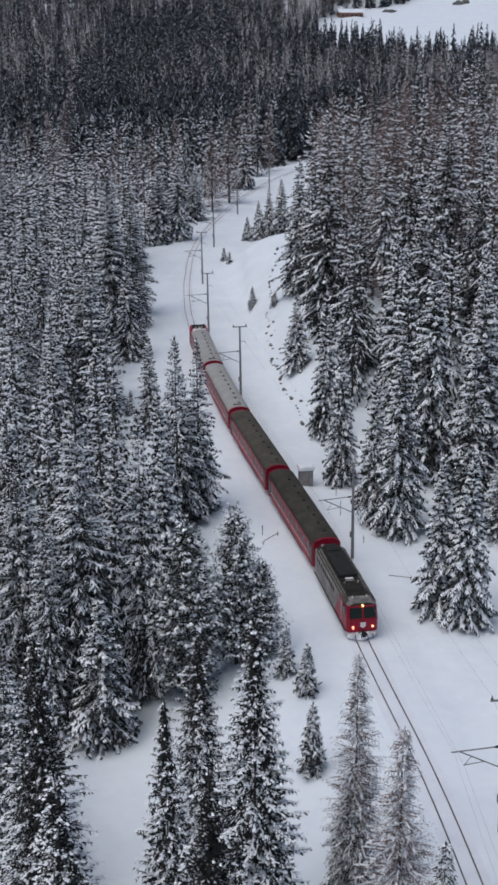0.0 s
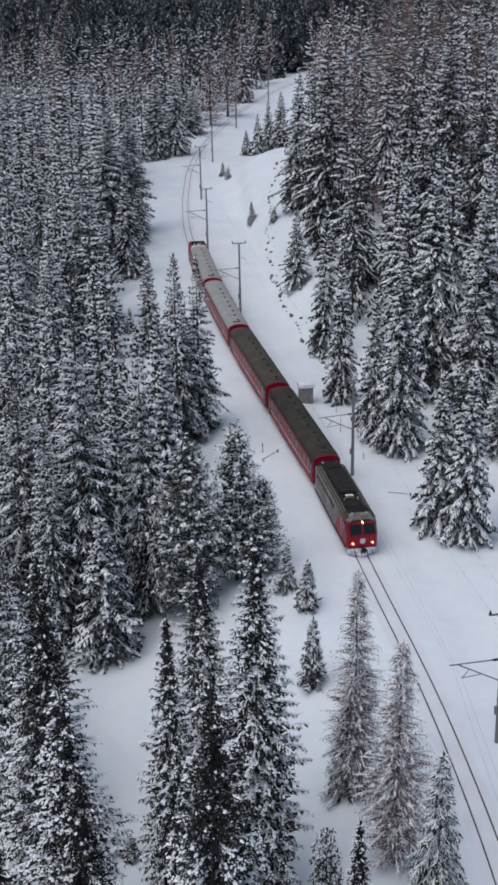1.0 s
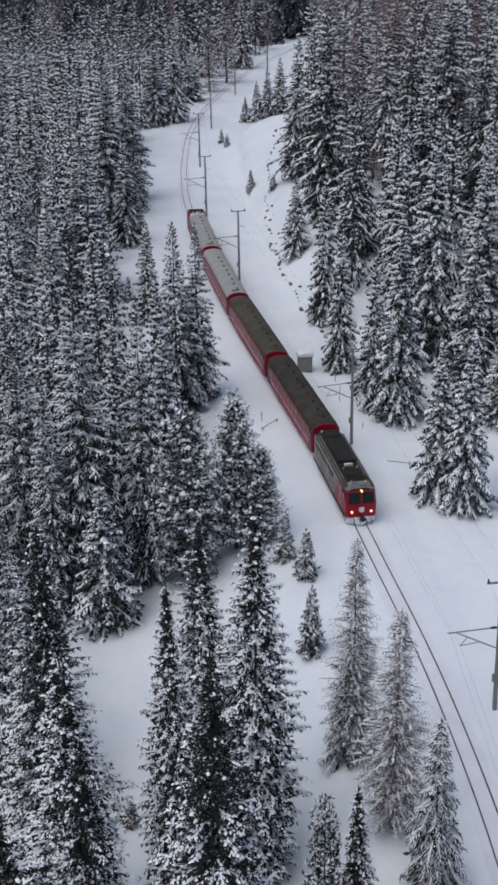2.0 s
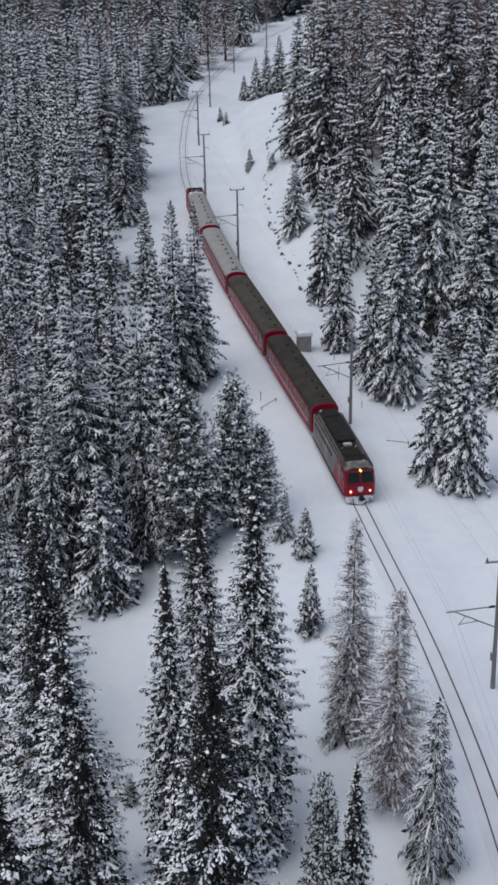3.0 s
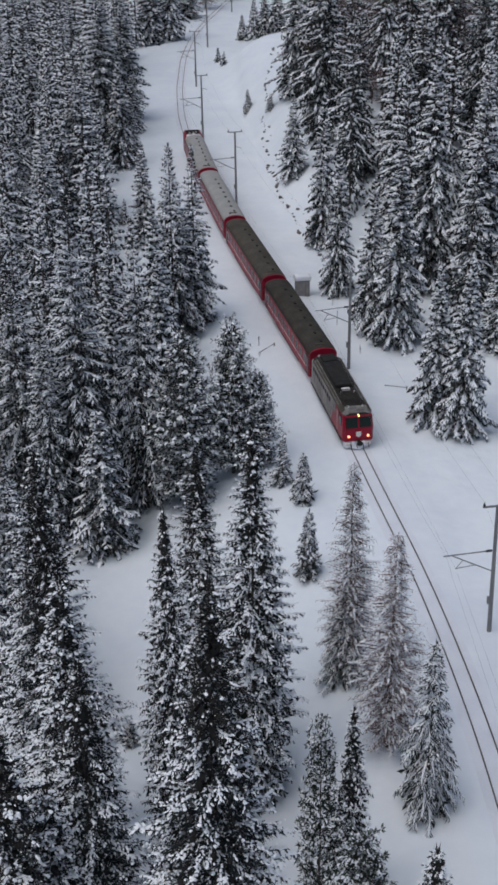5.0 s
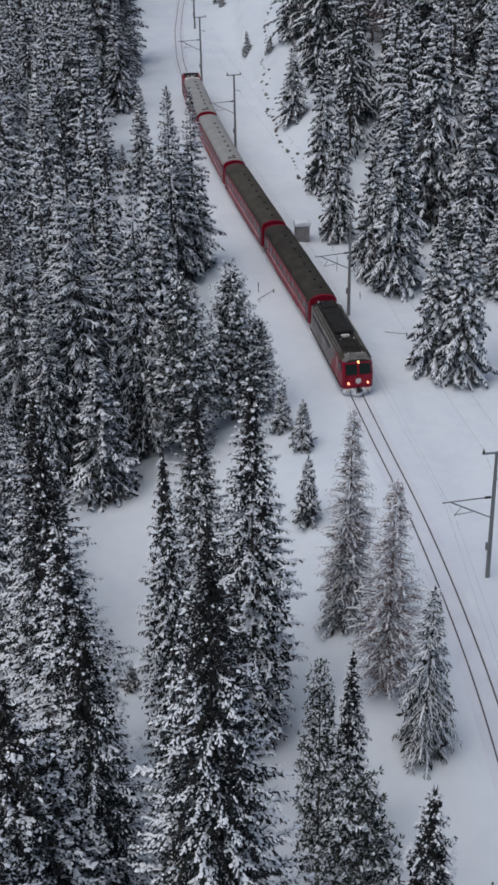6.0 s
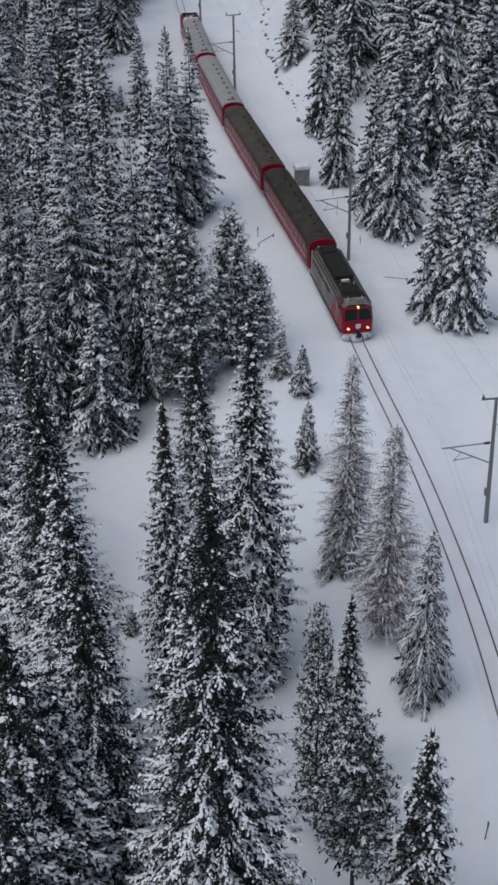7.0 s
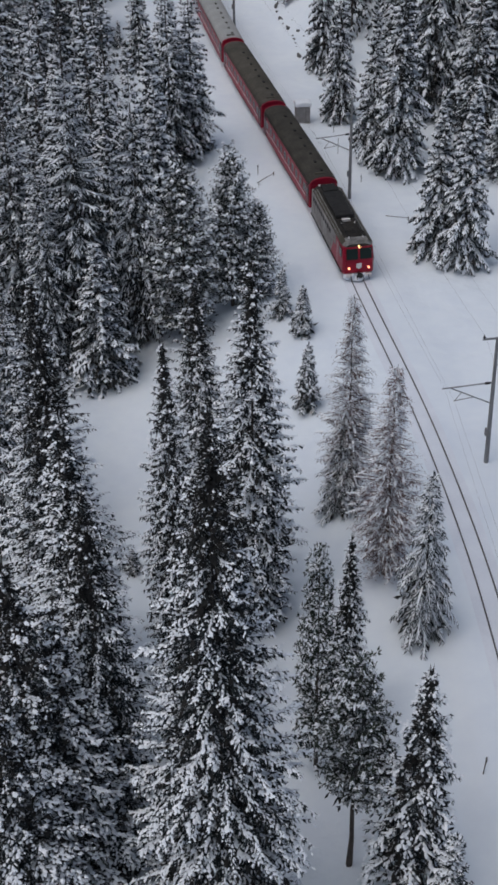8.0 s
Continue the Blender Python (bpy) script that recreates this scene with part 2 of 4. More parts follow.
track = tagged(new("railway_track"), "single metre-gauge railway track buried in snow", "railway track", kind="structure")
part("packed_snow_bed", loft(strip([(-1.5, -0.03), (-0.85, 0.02), (-0.55, 0.02), (-0.45, 0.0), (-0.3, 0.025), (0.3, 0.025), (0.45, 0.0), (0.55, 0.02), (0.85, 0.02), (1.5, -0.03)], 8, 400, 1.0), closed=False, caps=False), PACKED, track, "packed snow between the rails", smooth=True)
for side in (-0.5, 0.5):
    part("rail", loft(strip([(side - 0.05, -0.02), (side - 0.045, 0.045), (side + 0.045, 0.045), (side + 0.05, -0.02)], 8, 400, 1.0), closed=True), RAIL, track, "dark steel rail")


# ---- trees ----
UP = Vector((0, 0, 1))


class Leafage:
    """Collects the faces of one tree by part."""

    def __init__(self):
        self.v, self.f = {}, {}

    def put(self, key, pts, faces):
        v, f = self.v.setdefault(key, []), self.f.setdefault(key, [])
        k = len(v)
        v.extend(pts)
        f.extend(tuple(i + k for i in q) for q in faces)

    def kite(self, key, p, d, length, width, sag, side=None):
        """A bent twig spray."""
        s = side or d.cross(UP)
        s = s.normalized() if s.length > 1e-4 else Vector((1, 0, 0))
        m = p + d * (length * 0.5) - UP * (sag * 0.25)
        t = p + d * length - UP * sag
        lift = UP * (width * 0.16)
        self.put(key, [p, m + s * (width / 2) - lift, t, m - s * (width / 2) - lift], [(0, 1, 2), (0, 2, 3)])

    def lump(self, key, p, d, length, width, high, sag):
        """A pillow of snow lying on a twig."""
        s = d.cross(UP)
        s = s.normalized() if s.length > 1e-4 else Vector((1, 0, 0))
        a, t = p, p + d * length - UP * sag
        m = (a + t) / 2
        self.put(key, [a, m + s * (width / 2), t, m - s * (width / 2), m + UP * high + d * (length * 0.1)], [(0, 1, 4), (1, 2, 4), (2, 3, 4), (3, 0, 4)])

    def puff(self, key, p, d, length, width, high, sag, rng):
        """A lumpy clump of snow with an uneven outline."""
        s = d.cross(UP)
        s = s.normalized() if s.length > 1e-4 else Vector((1, 0, 0))
        m = p + d * (length / 2) - UP * (sag / 2)
        ring = []
        for i in range(6):
            a = i * 1.0472 + rng.uniform(-0.3, 0.3)
            k = rng.uniform(0.7, 1.2)
            ring.append(m + d * (length / 2 * math.cos(a) * k) + s * (width / 2 * math.sin(a) * k) - UP * (sag / 2 * math.cos(a)))
        top = m + UP * high + d * (length * rng.uniform(-0.12, 0.12))
        self.put(key, ring + [top], [(i, (i + 1) % 6, 6) for i in range(6)])

    def ridge(self, key, pts, widths, high):
        """A rounded ribbon of snow lying along a bough."""
        rows, faces = [], []
        for i, p in enumerate(pts):
            d = pts[min(i + 1, len(pts) - 1)] - pts[max(i - 1, 0)]
            s = d.cross(UP)
            s = s.normalized() if s.length > 1e-4 else Vector((1, 0, 0))
            w = widths[i] / 2
            rows += [p + s * w - UP * (high * 0.3), p + UP * high, p - s * w - UP * (high * 0.3)]
            if i:
                k = 3 * i
                faces += [(k - 3, k - 2, k + 1, k), (k - 2, k - 1, k + 2, k + 1)]
        self.put(key, rows, faces)

    def build(self, name, mats, label, category, group):
        root = new(name)
        tagged(root, label, category, group)
        for key, (mat, text) in mats.items():
            if key in self.v:
                ob = part(key, mesh_of(key, self.v[key], self.f[key], mat, smooth=key in ("snow", "trunk")), mat, root, text)
                if key != "trunk":
                    tagged(ob, kind="stuff")
        return root


def trunk_of(leaf, height, r, rng, lean=0.0, sides=7):
    pts, faces = [], []
    n = 7
    for i in range(n):
        z = height * i / (n - 1) * 0.99
        w = r * (1 - 0.93 * i / (n - 1)) * (1.35 if i == 0 else 1)
        ox, oy = lean * math.sin(z / height * 2.2), 0.05 * math.sin(z)
        for k in range(sides):
            a = 2 * math.pi * k / sides
            pts.append(Vector((ox + w * math.cos(a), oy + w * math.sin(a), z - (0.6 if i == 0 else 0))))
    for i in range(n - 1):
        for k in range(sides):
            faces.append((i * sides + k, i * sides + (k + 1) % sides, (i + 1) * sides + (k + 1) % sides, (i + 1) * sides + k))
    leaf.put("trunk", pts, faces)


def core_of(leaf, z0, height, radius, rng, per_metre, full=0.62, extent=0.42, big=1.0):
    """The ragged heart of a crown: short twigs round the stem, coloured dark for the shade inside."""
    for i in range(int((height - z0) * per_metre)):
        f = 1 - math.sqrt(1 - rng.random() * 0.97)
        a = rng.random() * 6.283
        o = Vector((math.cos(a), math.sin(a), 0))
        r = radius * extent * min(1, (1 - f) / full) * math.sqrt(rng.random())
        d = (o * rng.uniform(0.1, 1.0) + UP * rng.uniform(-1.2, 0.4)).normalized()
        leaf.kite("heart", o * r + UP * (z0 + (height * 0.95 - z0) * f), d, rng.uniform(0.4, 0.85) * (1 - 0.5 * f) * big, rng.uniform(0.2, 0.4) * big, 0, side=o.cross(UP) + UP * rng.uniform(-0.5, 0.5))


def column_spruce(seed, height, radius, laden=0.6, bare_from=0.7, full=0.5, droop=0.3, gap=1.0, clear=0.03, lean=0.0, coarse=1.0, plump=1.0, wild=0.0):
    """A tall narrow spruce: close whorls of short dark sprays, snow in small soft clumps that thin out towards a bare brown top."""
    rng = random.Random(seed)
    leaf = Leafage()
    trunk_of(leaf, height, 0.006 * height + 0.02, rng, lean=lean)
    z0 = height * clear
    z = z0
    while z < height * 0.985:
        f = (z - z0) / (height - z0)
        reach = radius * min(1, (1 - f) / full) ** 0.8 * (0.75 + 0.25 * min(1, f / 0.1)) + 0.05
        n = max(5, round(4.0 + 2.3 * reach))
        spin = rng.random() * 7
        for k in range(n):
            a = spin + 2 * math.pi * (k + rng.uniform(-0.35, 0.35)) / n
            out = Vector((math.cos(a), math.sin(a), 0))
            patch = noise.noise(Vector((math.cos(a) * 1.1 + seed, math.sin(a) * 1.1, z * 0.22)))
            L = reach * rng.uniform(0.7, 1.12) * (1 + 0.35 * patch)
            sag = droop * rng.uniform(0.6, 1.4) * (1 - 0.5 * f)
            zz = z + rng.uniform(-0.2, 0.2) * (1 + 2 * wild)
            lift = wild * rng.uniform(-0.35, 0.75)
            bare = min(1, max(0, (f - bare_from) / 0.12))
            load = laden * (1 + 1.4 * patch) * (1 - 0.85 * bare)

            def at(s):
                return out * (L * s) + UP * (zz + L * ((0.1 + 0.5 * f + lift) * s - sag * s * s)) + Vector((lean * math.sin(zz / height * 2.2), 0, 0))
            pieces = max(3, round(L / (0.24 * coarse)))
            for i in range(pieces):
                s = 0.2 + 0.8 * (i + rng.random()) / pieces
                p = at(s)
                d = (at(min(1, s + 0.1)) - at(s - 0.1)).normalized()
                side = d.cross(UP).normalized()
                w = 0.2 + 0.14 * L * (1 - s)
                dry = "crown" if rng.random() > bare * 0.9 else "heart"
                for sg in (-1, 1, -0.7, 0.7, -0.3, 0.4):
                    dd = (d * rng.uniform(0.4, 1) + side * sg * rng.uniform(0.4, 1.1) + UP * rng.uniform(-0.8, 0.3)).normalized()
                    leaf.kite(dry, p, dd, w * rng.uniform(0.6, 1.05), rng.uniform(0.04, 0.08), w * rng.uniform(0.1, 0.5))
            for a0, a1 in ((0.05, 0.55), (0.5, 1.0)):
                leaf.kite("heart", at(a0), (at(a1) - at(a0)).normalized(), (at(a1) - at(a0)).length, 0.06, 0, side=UP)
            # a ribbon of snow along the bough, with short side ribbons
            if rng.random() < load:
                s = rng.uniform(0.3, 0.55)
                fat = plump * rng.uniform(0.8, 1.5) * (1 - 0.3 * f - 0.3 * f ** 4)
                while s < 1.0:
                    p = at(s)
                    d = (at(min(1, s + 0.1)) - at(s - 0.1)).normalized()
                    side = d.cross(UP).normalized()
                    leaf.puff("snow", p - d * 0.12 + UP * 0.05 + side * rng.uniform(-0.05, 0.05), (d + side * rng.uniform(-0.35, 0.35)).normalized(), rng.uniform(0.14, 0.27) * fat, rng.uniform(0.09, 0.155) * fat, rng.uniform(0.06, 0.11) * fat, 0.03, rng)
                    for sg in (-1, 1):
                        if rng.random() < 0.55:
                            dd = (d * rng.uniform(0.5, 0.9) + side * sg * rng.uniform(0.5, 0.9) - UP * rng.uniform(0.0, 0.3)).normalized()
                            q = p + UP * 0.04
                            for c in range(rng.choice((1, 1, 2))):
                                leaf.puff("snow", q + dd * (0.06 + 0.19 * c), dd, rng.uniform(0.1, 0.22) * fat, rng.uniform(0.07, 0.14) * fat, rng.uniform(0.04, 0.08), 0.05, rng)
                    s += 0.17 * coarse ** 0.5 / L * rng.uniform(0.8, 1.5)
            if rng.random() < laden * 0.9 * (1 - 0.6 * bare):
                for c in range(2):
                    leaf.puff("snow", at(rng.uniform(0.86, 1.02)) + UP * 0.05, out, rng.uniform(0.09, 0.2) * plump, rng.uniform(0.08, 0.16) * plump, rng.uniform(0.05, 0.1), 0.04, rng)
            elif rng.random() < 0.7 - 0.3 * bare:
                for c in range(rng.choice((1, 3, 5)) if bare < 0.5 else 1):
                    p = at(rng.uniform(0.5, 1.0))
                    leaf.puff("snow", p + UP * 0.05, out, rng.uniform(0.1, 0.22), rng.uniform(0.09, 0.16), rng.uniform(0.05, 0.09), 0.03, rng)
        z += rng.uniform(0.42, 0.66) * (1 - 0.3 * f) * gap
    # dark twigs fill the crown, its inner shade painted in their colour
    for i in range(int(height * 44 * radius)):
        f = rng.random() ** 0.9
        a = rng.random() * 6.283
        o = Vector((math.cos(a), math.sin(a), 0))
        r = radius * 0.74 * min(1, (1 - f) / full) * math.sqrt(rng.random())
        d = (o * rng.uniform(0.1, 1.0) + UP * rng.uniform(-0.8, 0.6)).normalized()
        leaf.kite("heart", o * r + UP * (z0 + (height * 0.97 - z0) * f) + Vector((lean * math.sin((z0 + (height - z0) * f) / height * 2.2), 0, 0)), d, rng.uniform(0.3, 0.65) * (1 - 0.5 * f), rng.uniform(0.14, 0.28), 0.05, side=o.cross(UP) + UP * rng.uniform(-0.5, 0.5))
    for k in range(5):
        a = k * 1.25
        leaf.kite("heart", UP * (height * 0.965), (Vector((math.cos(a), math.sin(a), 0)) * 0.2 + UP).normalized(), 0.3 + 0.03 * height, 0.07, 0)
    return leaf


def bough_spruce(seed, height, radius, laden=1.0, droop=0.5, gap=0.8, twig=0.4, full=0.85, clear=0.03, bare_from=1.0, stroke=1.0, crown_from=None, core=12, hang=1.0, wide=1.0):
    """A spruce seen as boughs: every bough arches out and down, carries a broken ribbon of snow, snowy side twigs, and hanging dark needles below."""
    rng = random.Random(seed)
    leaf = Leafage()
    trunk_of(leaf, height, 0.0075 * height + 0.02, rng)
    z0 = z = height * clear + 0.15 if crown_from is None else crown_from
    while z < height * 0.985:
        f = (z - z0) / (height - z0)
        reach = radius * min(1, (1 - f) / full) ** 0.9 * (0.8 + 0.2 * min(1, f / 0.1)) + 0.07
        n = max(4, round((3.6 + 1.9 * reach) * wide))
        spin = rng.random() * 7
        bare = min(1, max(0, (f - bare_from) / 0.12))
        for k in range(n):
            if rng.random() < 0.06:
                continue
            a = spin + 2 * math.pi * (k + rng.uniform(-0.35, 0.35)) / n
            out = Vector((math.cos(a), math.sin(a), 0))
            across = Vector((-out.y, out.x, 0))
            patch = noise.noise(Vector((math.cos(a) * 1.2 + seed * 1.7, math.sin(a) * 1.2, z * 0.25)))
            L = reach * rng.uniform(0.7, 1.1) * (1 + 0.3 * patch)
            sag = droop * 1.55 * rng.uniform(0.55, 1.4) * (1 - 0.5 * f - 0.4 * f ** 4)
            rise = 0.06 + 0.75 * f
            bend = rng.uniform(-0.18, 0.18)
            zz = z + rng.uniform(-0.3, 0.3) * gap
            load = laden * (1 + 1.1 * patch) * rng.choice((0.5, 0.9, 1.2, 1.3)) * (1 - 0.85 * bare)
            green = "heart" if rng.random() < bare * 0.85 else "crown"

            def at(s):
                return out * (L * s) + across * (bend * L * s * s) + UP * (zz + L * (rise * s - sag * s * s * (1.3 - 0.4 * s)))
            pieces = max(2, round(L / twig))
            for i in range(pieces):
                s = 0.15 + 0.85 * (i + rng.uniform(0.3, 0.7)) / pieces
                p = at(s)
                d = (at(min(1.05, s + 0.1)) - at(s - 0.1)).normalized()
                side = d.cross(UP).normalized()
                w = min(0.95, 0.3 * L * (1 - 0.75 * s) + 0.22) * rng.uniform(0.75, 1.2)
                for sg in (-1, 1):
                    dd = (d * 0.75 + side * sg * rng.uniform(0.45, 0.95) - UP * rng.uniform(0.05, 0.45)).normalized()
                    leaf.kite(green, p, dd, w, rng.uniform(0.16, 0.25) * stroke, w * 0.35)
                    if rng.random() < load * 0.95:
                        leaf.lump("snow", p + dd * (w * rng.uniform(0.0, 0.25)) + UP * 0.05, dd, w * rng.uniform(0.5, 0.95), rng.uniform(0.08, 0.15) * stroke, rng.uniform(0.04, 0.08), w * rng.uniform(0.15, 0.32))
                if rng.random() < hang:
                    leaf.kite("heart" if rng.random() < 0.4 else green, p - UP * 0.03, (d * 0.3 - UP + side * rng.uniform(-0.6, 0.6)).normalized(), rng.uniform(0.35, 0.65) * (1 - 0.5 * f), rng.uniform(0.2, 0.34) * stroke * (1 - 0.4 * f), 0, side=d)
            if rng.random() < load * 1.3:
                s = rng.uniform(0.15, 0.45)
                fat = stroke * rng.uniform(0.75, 1.3) * (1 - 0.35 * f)
                while s < 0.97:
                    e = min(1.02, s + rng.uniform(0.45, 1.0) / max(L, 0.6))
                    m = 4 if stroke < 1.4 else 3
                    pts = [at(s + (e - s) * j / (m - 1)) + UP * 0.06 + across * rng.uniform(-0.04, 0.04) for j in range(m)]
                    leaf.ridge("snow", pts, [(0.06 if j in (0, m - 1) else rng.uniform(0.15, 0.28)) * fat for j in range(m)], rng.uniform(0.05, 0.09) * fat)
                    s = e + rng.uniform(0.0, 0.2) / max(L, 0.6)
            leaf.kite(green, at(0.8), (at(1.05) - at(0.8)).normalized(), 0.25 * L + 0.12, 0.16 * stroke, 0.05)
        z += gap * rng.uniform(0.75, 1.2) * (1 - 0.4 * f)
    core_of(leaf, z0, height, radius, rng, core * radius, full, 0.72, 0.8 + 0.2 * stroke)
    for k in range(4):
        a = k * 1.57 + rng.random()
        leaf.kite("crown", UP * (height * 0.96), (Vector((math.cos(a), math.sin(a), 0)) * 0.15 + UP).normalized(), height * 0.03 + 0.2, 0.09, 0)
    return leaf


def arolla(seed, height, radius, laden=0.8, full=0.5, clear=0.06, lean=0.0, gap=0.55, tuft=0.3, inner=34, flake=1.0):
    """A stone pine: a rounded crown of rising boughs that end in dense round tufts, each with its own cap of snow."""
    rng = random.Random(seed)
    leaf = Leafage()
    trunk_of(leaf, height * 0.97, 0.009 * height + 0.03, rng, lean=lean)
    z0 = z = height * clear
    while z < height * 0.97:
        f = (z - z0) / (height - z0)
        reach = radius * (min(1, (1 - f) / full) ** 0.65) * (0.72 + 0.28 * min(1, f / 0.2)) + 0.05
        n = max(6, round(5.5 + 2.6 * reach))
        spin = rng.random() * 7
        for k in range(n):
            a = spin + 2 * math.pi * (k + rng.uniform(-0.4, 0.4)) / n
            out = Vector((math.cos(a), math.sin(a), 0))
            patch = noise.noise(Vector((math.cos(a) * 1.3 + seed, math.sin(a) * 1.3, z * 0.35)))
            L = reach * rng.uniform(0.75, 1.1) * (1 + 0.6 * patch)
            zz = z + rng.uniform(-0.5, 0.5)
            sway = Vector((lean * math.sin(zz / height * 2.2), 0, 0))
            dip = rng.uniform(-0.1, 0.5) * (1 - f)

            def at(s):
                return sway + out * (L * s) + UP * (zz - L * dip * s + 0.45 * L * s * s)
            leaf.kite("heart", at(0.05), (at(1) - at(0.05)).normalized(), L * 0.95, 0.07, 0, side=UP)
            for i in range(max(2, round(L / (tuft * 0.9)))):
                s = 1 - i * tuft * 0.85 / max(L, 0.3) + rng.uniform(-0.05, 0.05)
                if s < 0.25:
                    break
                c = at(s) + out.cross(UP) * rng.uniform(-0.3, 0.3) * min(1, L) + UP * rng.uniform(-0.08, 0.08)
                for j in range(8):
                    d = Vector((rng.gauss(0, 1), rng.gauss(0, 1), rng.gauss(0.35, 0.8))) + out * 0.5
                    leaf.kite("crown", c, d.normalized(), tuft * rng.uniform(0.7, 1.25), rng.uniform(0.08, 0.14), 0.03)
                if rng.random() < laden * (1 + 1.5 * patch) * (1.0 if s > 0.7 else 0.5):
                    for j in range(rng.choice((1, 2, 3))):
                        leaf.puff("snow", c + Vector((rng.uniform(-0.1, 0.1), rng.uniform(-0.1, 0.1), 0.08)), (out + out.cross(UP) * rng.uniform(-0.7, 0.7) + UP * rng.uniform(-0.4, 0.5)).normalized(), rng.uniform(0.14, 0.42) * flake, rng.uniform(0.09, 0.22) * flake, rng.uniform(0.07, 0.15) * flake, 0.12, rng)
        z += gap * rng.uniform(0.8, 1.2)
    for i in range(int(height * inner * radius)):
        f = rng.random()
        a = rng.random() * 6.283
        o = Vector((math.cos(a), math.sin(a), 0))
        r = radius * 0.85 * min(1, (1 - f) / full) ** 0.55 * math.sqrt(rng.random())
        zz = z0 + (height * 0.93 - z0) * f
        leaf.kite("heart", o * r + UP * zz + Vector((lean * math.sin(zz / height * 2.2), 0, 0)), (o * rng.uniform(0.2, 1) + UP * rng.uniform(-0.6, 0.7)).normalized(), rng.uniform(0.3, 0.6), rng.uniform(0.12, 0.24), 0.05, side=o.cross(UP) + UP * rng.uniform(-0.5, 0.5))
    return leaf


SPRUCE_PARTS = {"trunk": (BARK, "dark rough bark"), "heart": (HEART, "inner twigs coloured dark for the shade in the crown"), "crown": (NEEDLES, "dark green needled boughs"), "snow": (CLUMP_SNOW, "snow lying on the boughs")}
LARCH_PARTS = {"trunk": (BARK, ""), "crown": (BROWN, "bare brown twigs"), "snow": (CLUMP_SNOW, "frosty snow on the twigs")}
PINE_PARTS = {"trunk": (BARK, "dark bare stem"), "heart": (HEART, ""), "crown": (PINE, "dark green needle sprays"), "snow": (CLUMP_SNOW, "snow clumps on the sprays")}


def larch(seed, height, radius, laden=0.6, detail=1.0):
    """A bare larch: thin level branches with short twigs, dusted with snow."""
    rng = random.Random(seed)
    leaf = Leafage()
    trunk_of(leaf, height, 0.009 * height + 0.02, rng, sides=6)
    z = height * 0.06
    while z < height * 0.98:
        f = z / height
        reach = radius * min(1, (1 - f) / 0.6) ** 0.8 * (0.75 + 0.25 * min(1, f / 0.2)) + 0.1
        for k in range(round(6 + 4 * (1 - f))):
            a = rng.random() * 6.283
            L = reach * rng.uniform(0.5, 1.15)
            out = Vector((math.cos(a), math.sin(a), 0))
            sag = rng.uniform(0.0, 0.4)

            def at(s):
                return out * (L * s) + UP * (z + L * (0.2 * s - sag * s * s))
            side = out.cross(UP)
            leaf.kite("crown", at(0), (at(1) - at(0)).normalized(), L, 0.05, 0, side=UP)
            if rng.random() < laden:
                e = rng.uniform(0.2, 0.5)
                while e < 0.95:
                    g = min(1.0, e + rng.uniform(0.2, 0.45))
                    leaf.ridge("snow", [at(e) + UP * 0.03, at((e + g) / 2) + UP * 0.05, at(g) + UP * 0.02], [0.03, rng.uniform(0.07, 0.13), 0.03], 0.05)
                    e = g + rng.uniform(0.02, 0.2)
            pieces = max(2, round(L / (0.2 / detail)))
            for i in range(pieces):
                s = (i + 0.6) / pieces
                for sg in (-1, 1):
                    dd = (out * 0.5 + side * sg * rng.uniform(0.4, 1) - UP * rng.uniform(-0.2, 0.7)).normalized()
                    ln = rng.uniform(0.18, 0.42) * (1.15 - 0.4 * s) / detail ** 0.4
                    leaf.kite("crown", at(s), dd, ln, 0.042 / detail ** 0.8, ln * 0.2)
                    if rng.random() < laden * 0.4:
                        leaf.lump("snow", at(s) + UP * 0.02, dd, ln * rng.uniform(0.5, 0.9), rng.uniform(0.04, 0.08), 0.04, ln * 0.2)
        z += 0.19 / detail * rng.uniform(0.7, 1.3)
    return leaf


def scaled(x, y, height, radius, model_h, model_r, turn, sink=0.15):
    k = radius / model_r
    return pose(x, y, float(land(x, y)) - sink, 0, 0, turn) @ Matrix.Diagonal((k, k, height / model_h, 1))


